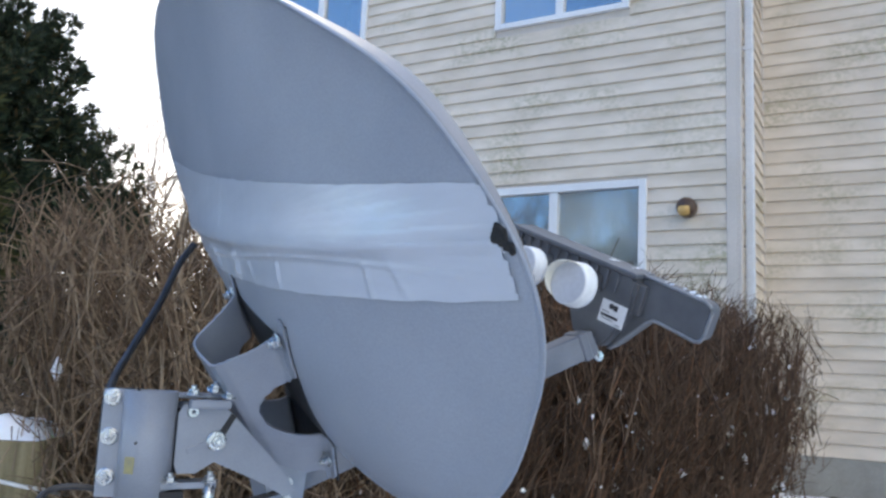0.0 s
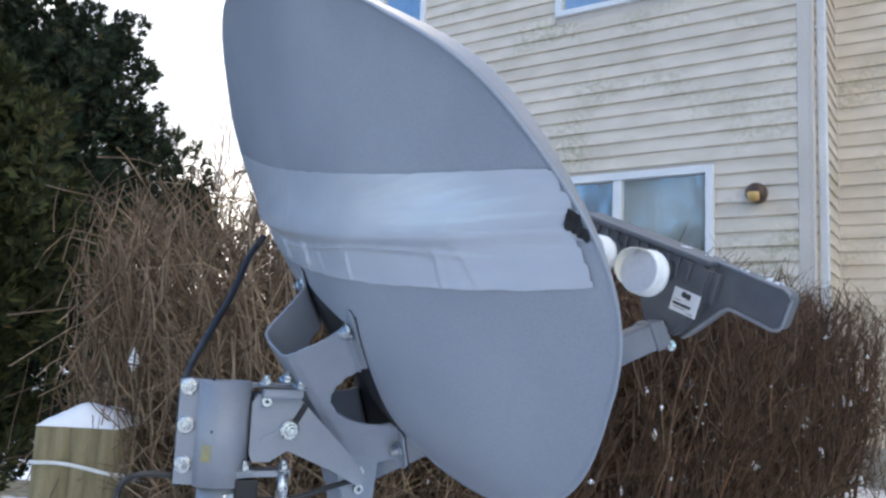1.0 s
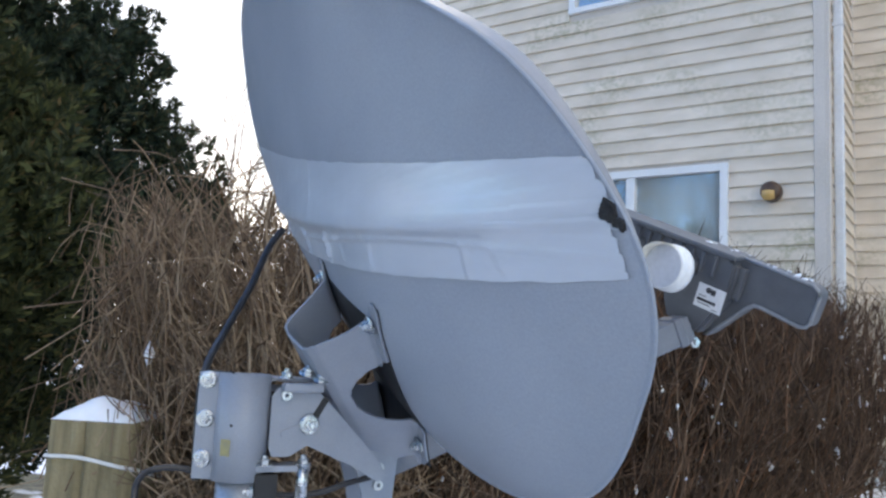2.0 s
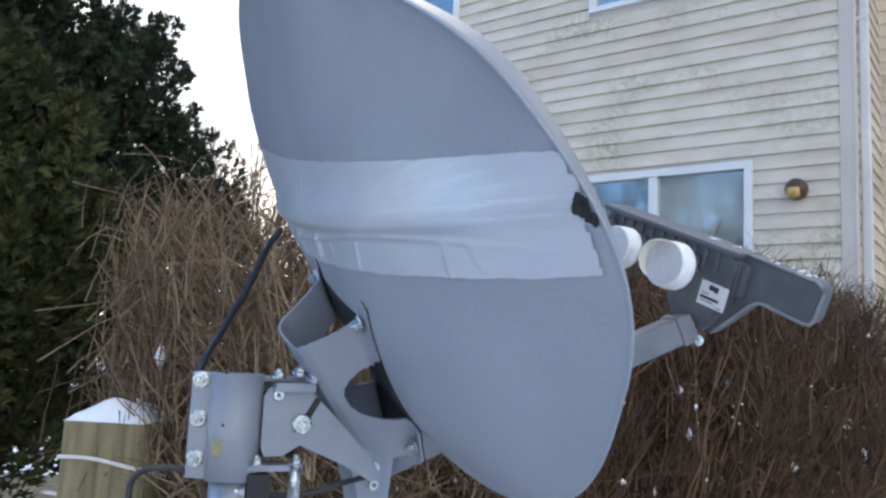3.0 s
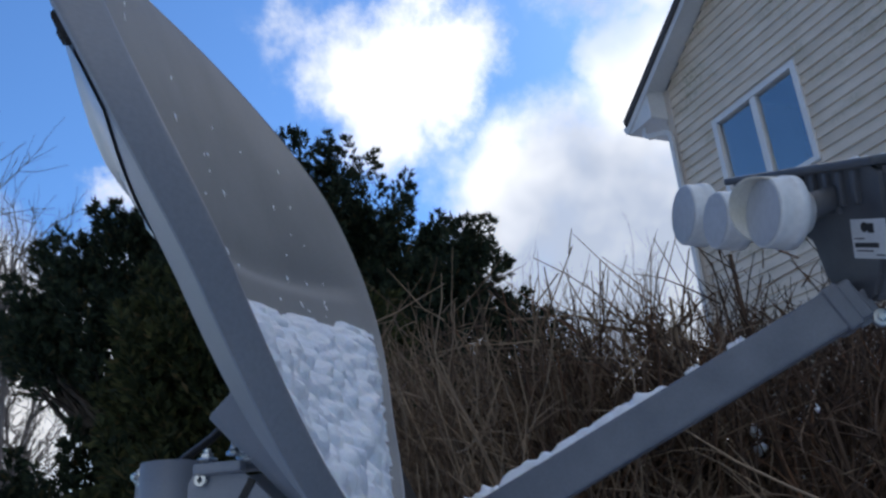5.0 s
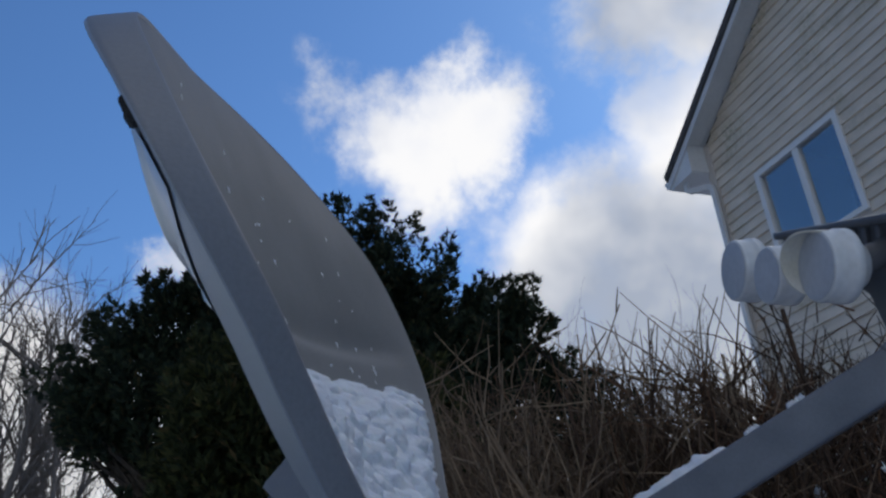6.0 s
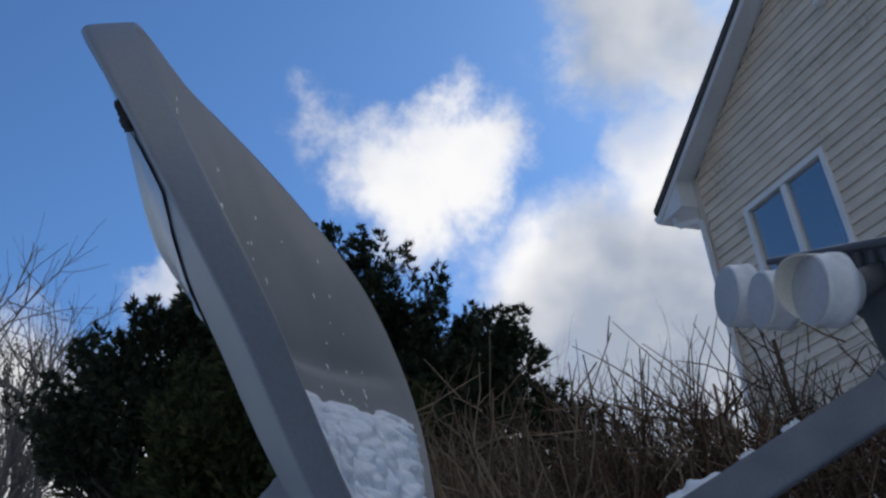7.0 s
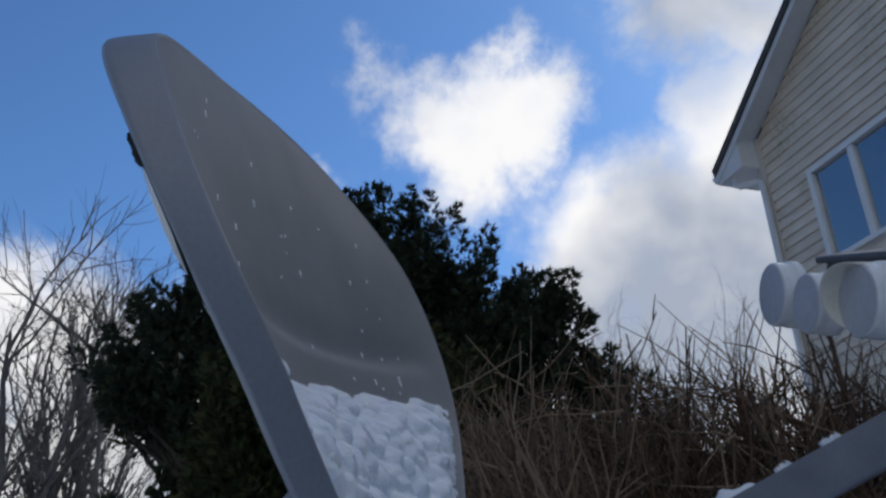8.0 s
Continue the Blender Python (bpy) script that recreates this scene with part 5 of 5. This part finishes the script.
def branch_off(rng, lines, count, spread, up):
    """Start points and ways of side shoots on lines."""
    n, k, _ = lines.shape
    i = rng.integers(0, n, count)
    s = rng.uniform(0.25, 1.0, count) * (k - 1)
    a = np.minimum(s.astype(int), k - 2)
    f = (s - a)[:, None]
    p, q = lines[i, a], lines[i, a + 1]
    d = q - p
    d /= np.linalg.norm(d, axis=1, keepdims=True) + 1e-9
    return p + (q - p) * f, d + rng.normal(0, spread, (count, 3)) + np.array([0, 0, up])


def taper(n, k, r0, r1, rng, var=0.3):
    return np.linspace(r0, r1, k)[None, :] * rng.uniform(1 - var, 1 + var, (n, 1))


def hedge_axis(y):
    return -1.62 + 0.165 * (y - 0.7)


def make_hedge(name, label, y0, y1, stems, shoots, fine, half, tops, mat, seed, lean=(0, 0, 0), cut=1.80, edge=None, thick=1.0, spread=0.50):
    rng = np.random.default_rng(seed)
    y = rng.uniform(y0, y1, stems)
    x = hedge_axis(y) + rng.uniform(-half, half, stems) * 0.6
    roots = np.stack([x, y, np.full(stems, GROUND_Z - 0.03)], 1)
    ways = np.stack([rng.normal(0, 0.22, stems), rng.normal(0, 0.22, stems), np.ones(stems)], 1) + np.array(lean) * 0.5
    main = grow(rng, roots, ways, rng.uniform(0.75, 1.15, stems) * (tops - GROUND_Z), 7, 0.10)
    p, d = branch_off(rng, main, shoots, spread, 0.22)
    mid = grow(rng, p, d + np.array(lean) * 1.2, rng.uniform(0.22, 0.50, shoots), 5, 0.05 + 0.10 * spread)
    p, d = branch_off(rng, mid, fine, spread, 0.30)
    thin = grow(rng, p, d, rng.uniform(0.06, 0.24, fine), 4, 0.06 + 0.10 * spread)
    # clip to a hedge: rounded top and upright faces, with stray shoots left standing
    def clip(lines, slack, strays):
        c = lines[:, -1]
        inside = (np.abs(c[:, 0] - hedge_axis(c[:, 1])) < half + slack) & (c[:, 2] < cut + slack) & (c[:, 1] > y0 - 0.35 - slack) & (c[:, 1] < y1 + 0.3 + slack)
        if edge is not None:
            inside &= c[:, 1] > edge[0] * -c[:, 0] + edge[1] + rng.normal(0, 0.04, len(c))
            return inside
        stray = rng.random(len(c)) < strays
        return inside | stray & (c[:, 2] < cut + 0.13) & (np.abs(c[:, 0] - hedge_axis(c[:, 1])) < half + 0.2) & (c[:, 1] > y0 - 0.4)
    a, b, c = clip(main, 0.0, 0.0), clip(mid, rng.uniform(0.0, 0.07, shoots), 0.0), clip(thin, rng.uniform(0.0, 0.10, fine), 0.02)
    main, mid, thin = main[a], mid[b], thin[c]
    hedge = thing(name, label, "hedge", (hedge_axis((y0 + y1) / 2), (y0 + y1) / 2, GROUND_Z), kind="stuff")
    for nm, lines, r0, r1, sides in (("stems", main, 0.0095, 0.004, 5), ("branches", mid, 0.0040, 0.0017, 4), ("twigs", thin, 0.0021, 0.0009, 3)):
        ob = new(nm, twigs_mesh(nm, lines, taper(len(lines), lines.shape[1], r0 * thick, r1 * thick, rng), mat, sides))
        ob.parent = hedge
        ob.matrix_parent_inverse = hedge.matrix_world.inverted()
    # snow in the forks, the larger bits added for ground snow seen through gaps
    k = rng.integers(0, len(mid), 1500 if y1 - y0 > 2 else 60)
    pos = mid[k, 2]
    pos = pos[pos[:, 2] < cut - rng.uniform(0.2, 0.8, len(pos))]
    base = np.array([(0, 0, 1), (1, 0, 0.1), (0, 1, 0.1), (-1, 0, 0.1), (0, -1, 0.1), (0, 0, -0.6)], float)
    tri = np.array([(0, 1, 2), (0, 2, 3), (0, 3, 4), (0, 4, 1), (5, 2, 1), (5, 3, 2), (5, 4, 3), (5, 1, 4)])
    size = (0.004 + 0.016 * rng.random((len(pos), 1, 1)) ** 3) * rng.uniform(0.6, 1.5, (len(pos), 1, 3)) * np.array([1, 1, 1.9])
    v = (pos[:, None, :] + base[None] * size).reshape(-1, 3)
    f = (np.arange(len(pos))[:, None, None] * 6 + tri[None]).reshape(-1, 3)
    ob = new("snow_bits", quads_mesh("snow_bits", v, f, SNOW, True))
    ob.parent = hedge
    ob.matrix_parent_inverse = hedge.matrix_world.inverted()
    tagged(ob, label="bits of snow in the twigs, also standing for ground snow behind")


make_hedge("hedge", "dense leafless brown hedge with snow caught inside", 1.60, 5.75, 560, 9500, 48000, 0.42, 1.72, HEDGE_TWIG, 3)
make_hedge("hedge", "leafless tan hedge end with twigs splaying outward", 1.28, 1.75, 95, 3000, 18000, 0.42, 1.62, BUSH_TWIG, 8, lean=(-0.16, -0.36, 0.0), cut=1.70, edge=(0.62, -0.06), thick=0.85, spread=0.66)

# ---------------------------------------------------------------- evergreens


def make_evergreen(at, height, lobes, sprays, mat, seed, label, drop):
    """Trunk and limbs under a crown of many small sprays set on the lobes' outer parts."""
    rng = np.random.default_rng(seed)
    tree = thing("evergreen_tree", label, "tree", (at[0], at[1], GROUND_Z), group="evergreens behind the hedge")
    trunk = spline([(at[0], at[1], GROUND_Z - 0.1), (at[0] + 0.05, at[1], GROUND_Z + height * 0.4), (at[0] - 0.03, at[1] + 0.04, GROUND_Z + height * 0.85)], 6)
    part("trunk", tube_bm(trunk, list(np.linspace(0.13, 0.03, len(trunk))), 10), BARK, tree, smooth=True)
    cen, rad = np.array([l[0] for l in lobes]), np.array([l[1] for l in lobes])
    cen[:, 2] -= np.where(cen[:, 2] > 2.0, drop, 0)
    n = 90
    i = rng.integers(0, len(lobes), n)
    tip = cen[i] + rng.normal(0, 0.25, (n, 3)) * rad[i]
    root = np.stack([np.full(n, at[0]), np.full(n, at[1]), np.clip(tip[:, 2] - rng.uniform(0.2, 0.6, n), GROUND_Z + 0.1, None)], 1)
    t = np.linspace(0, 1, 5)[None, :, None]
    lines = root[:, None] * (1 - t) + tip[:, None] * t + np.array([0, 0, 1.0]) * (t * (1 - t)) * -0.12
    ob = new("limb", twigs_mesh("limb", lines, taper(n, 5, 0.022, 0.006, rng), BARK, 4))
    ob.parent = tree
    ob.matrix_parent_inverse = tree.matrix_world.inverted()
    # clumps on the lobes, sprays on the clumps
    clumps = max(60, sprays // 105)
    w = np.prod(rad, 1) ** (2 / 3)
    i = rng.choice(len(lobes), clumps, p=w / w.sum())
    d = rng.normal(0, 1, (clumps, 3))
    d /= np.linalg.norm(d, axis=1, keepdims=True)
    c = cen[i] + d * rad[i] * rng.uniform(0.55, 1.10, (clumps, 1))
    keep = c[:, 2] > GROUND_Z + 0.1
    c, d = c[keep], d[keep]
    # each clump is a plume: a tapering tuft that leans outward and rises to a tip
    out = c - np.array([at[0], at[1], 0])
    out[:, 2] = 0
    out /= np.linalg.norm(out, axis=1, keepdims=True) + 1e-6
    axis = out * rng.uniform(0.2, 0.7, (len(c), 1)) + np.array([0, 0, 1.0]) + rng.normal(0, 0.22, c.shape)
    axis /= np.linalg.norm(axis, axis=1, keepdims=True)
    span = rng.uniform(0.16, 0.36, len(c))
    per = sprays // len(c)
    t = rng.random(len(c) * per) ** 0.8
    ax_r, sp_r = np.repeat(axis, per, 0), np.repeat(span, per)
    off = np.cross(ax_r, rng.normal(0, 1, (len(c) * per, 3)))
    off /= np.linalg.norm(off, axis=1, keepdims=True) + 1e-9
    wide = sp_r * 0.30 * (1 - t) ** 0.7 * np.sqrt(rng.random(len(t))) * (0.35 + 0.65 * np.minimum(1, t * 4))
    pos = np.repeat(c, per, 0) + ax_r * (sp_r * t)[:, None] + off * wide[:, None]
    way = ax_r * 0.8 + off * 0.75 + rng.normal(0, 0.28, pos.shape)
    way /= np.linalg.norm(way, axis=1, keepdims=True)
    side = np.cross(way, rng.normal(0, 1, pos.shape))
    side /= np.linalg.norm(side, axis=1, keepdims=True) + 1e-9
    nor = np.cross(way, side)
    L = rng.uniform(0.028, 0.075, (len(pos), 1))
    W = L * rng.uniform(0.09, 0.16, (len(pos), 1))
    # each spray: a folded leaf-like blade with two side blades
    v = np.stack([pos, pos + way * L * 0.5 + side * W, pos + way * L, pos + way * L * 0.5 - side * W,
                  pos + way * L * 0.15, pos + way * L * 0.40 + side * L * 0.24 + nor * L * 0.06, pos + way * L * 0.70 + side * L * 0.30 + nor * L * 0.1, pos + way * L * 0.42 + side * L * 0.10,
                  pos + way * L * 0.2, pos + way * L * 0.46 - side * L * 0.22 - nor * L * 0.06, pos + way * L * 0.78 - side * L * 0.27 - nor * L * 0.1, pos + way * L * 0.48 - side * L * 0.09], 1)
    q = np.array([(0, 1, 2, 3), (4, 5, 6, 7), (8, 9, 10, 11)])
    f = (np.arange(len(pos))[:, None, None] * 12 + q[None]).reshape(-1, 4)
    ob = new("crown", quads_mesh("crown", v.reshape(-1, 3), f, mat))
    ob.parent = tree
    ob.matrix_parent_inverse = tree.matrix_world.inverted()
    return tree


make_evergreen((-4.3, 1.75), 2.9, [((-4.1, 1.45, 2.95), (0.50, 0.45, 0.50)), ((-4.1, 1.85, 2.75), (0.50, 0.45, 0.48)), ((-4.0, 2.20, 2.55), (0.42, 0.34, 0.45)), ((-3.95, 2.66, 2.20), (0.34, 0.28, 0.36)), ((-3.85, 2.92, 2.02), (0.24, 0.20, 0.26)),
                                  ((-4.2, 1.7, 2.1), (0.75, 0.85, 0.7)), ((-4.2, 1.9, 1.3), (0.85, 1.0, 0.7)), ((-3.9, 2.25, 2.95), (0.10, 0.12, 0.18)), ((-3.9, 1.15, 2.75), (0.4, 0.35, 0.5)), ((-4.1, 1.62, 3.38), (0.16, 0.12, 0.18)), ((-4.1, 1.35, 3.40), (0.15, 0.14, 0.16))],
               120000, LEAF, 21, "dark green evergreen with ragged upright sprays behind the hedge", 0.10)
make_evergreen((-4.2, 0.55), 2.6, [((-4.2, 0.62, 2.75), (0.42, 0.30, 0.45)), ((-4.25, 0.34, 2.45), (0.38, 0.28, 0.42)), ((-4.3, 0.12, 2.34), (0.26, 0.15, 0.16)), ((-4.0, 0.32, 1.15), (0.45, 0.40, 0.55)), ((-4.1, 0.75, 3.1), (0.22, 0.16, 0.22)), ((-4.2, 0.78, 1.9), (0.55, 0.34, 0.55)), ((-4.2, 0.85, 1.2), (0.6, 0.38, 0.65))],
               80000, LEAF, 22, "dark green evergreen with gaps showing sky beside its neighbour", 0.06)
make_evergreen((-3.2, 0.85), 1.9, [((-3.2, 0.95, 2.05), (0.42, 0.40, 0.45)), ((-3.1, 1.25, 1.75), (0.45, 0.4, 0.5)), ((-3.2, 0.86, 1.75), (0.40, 0.30, 0.5)), ((-3.15, 1.05, 1.15), (0.55, 0.62, 0.65))],
               70000, LEAF_WARM, 23, "lower evergreen with yellowish green tips", 0.1)

# ---------------------------------------------------------------- bare trees far off


def make_bare_tree(at, height, seed, thick=0.09, label="leafless grey-brown tree in the distance"):
    rng = np.random.default_rng(seed)
    tree = thing("bare_tree", label, "tree", (at[0], at[1], GROUND_Z), group="bare trees in the distance")
    roots = np.array([[at[0], at[1], GROUND_Z - 0.1]]) + rng.normal(0, 0.15, (5, 3)) * np.array([1, 1, 0])
    main = grow(rng, roots, np.array([[0, 0, 1.0]]) + rng.normal(0, 0.16, (5, 3)), rng.uniform(0.8, 1.0, 5) * height, 9, 0.07)
    p, d = branch_off(rng, main, 90, 0.5, 0.35)
    a = grow(rng, p, d, rng.uniform(0.2, 0.45, 90) * height * 0.8, 6, 0.12)
    p, d = branch_off(rng, a, 520, 0.5, 0.3)
    b = grow(rng, p, d, rng.uniform(0.08, 0.22, 520) * height, 5, 0.14)
    p, d = branch_off(rng, b, 1700, 0.5, 0.25)
    c = grow(rng, p, d, rng.uniform(0.04, 0.11, 1700) * height, 4, 0.14)
    for nm, lines, r0, r1, sides in (("trunk", main, thick, thick * 0.2, 7), ("limb", a, thick * 0.3, thick * 0.10, 5), ("branch", b, thick * 0.11, thick * 0.05, 4), ("twig", c, thick * 0.06, thick * 0.03, 3)):
        ob = tagged(new(nm, twigs_mesh(nm, lines, taper(len(lines), lines.shape[1], r0, r1, rng), BARE, sides)), kind="stuff")
        ob.parent = tree
        ob.matrix_parent_inverse = tree.matrix_world.inverted()


make_bare_tree((-8.6, -1.5), 4.6, 31, 0.065)
make_bare_tree((-9.6, -0.6), 4.2, 32, 0.06)
make_bare_tree((-12.5, 8.6), 5.0, 33, 0.04)
make_bare_tree((-11.5, 9.9), 4.8, 34, 0.04)
for k, (x, y, h) in enumerate(((-20, -15, 11), (-15.5, -13, 10), (-11.5, -16, 11.5), (-7.5, -13.5, 9.5), (-3.5, -15, 10.5), (1.5, -14, 9.5), (6.5, -16, 10.5))):
    make_bare_tree((x, y), h, 40 + k, 0.12, "tall leafless tree across the yard")
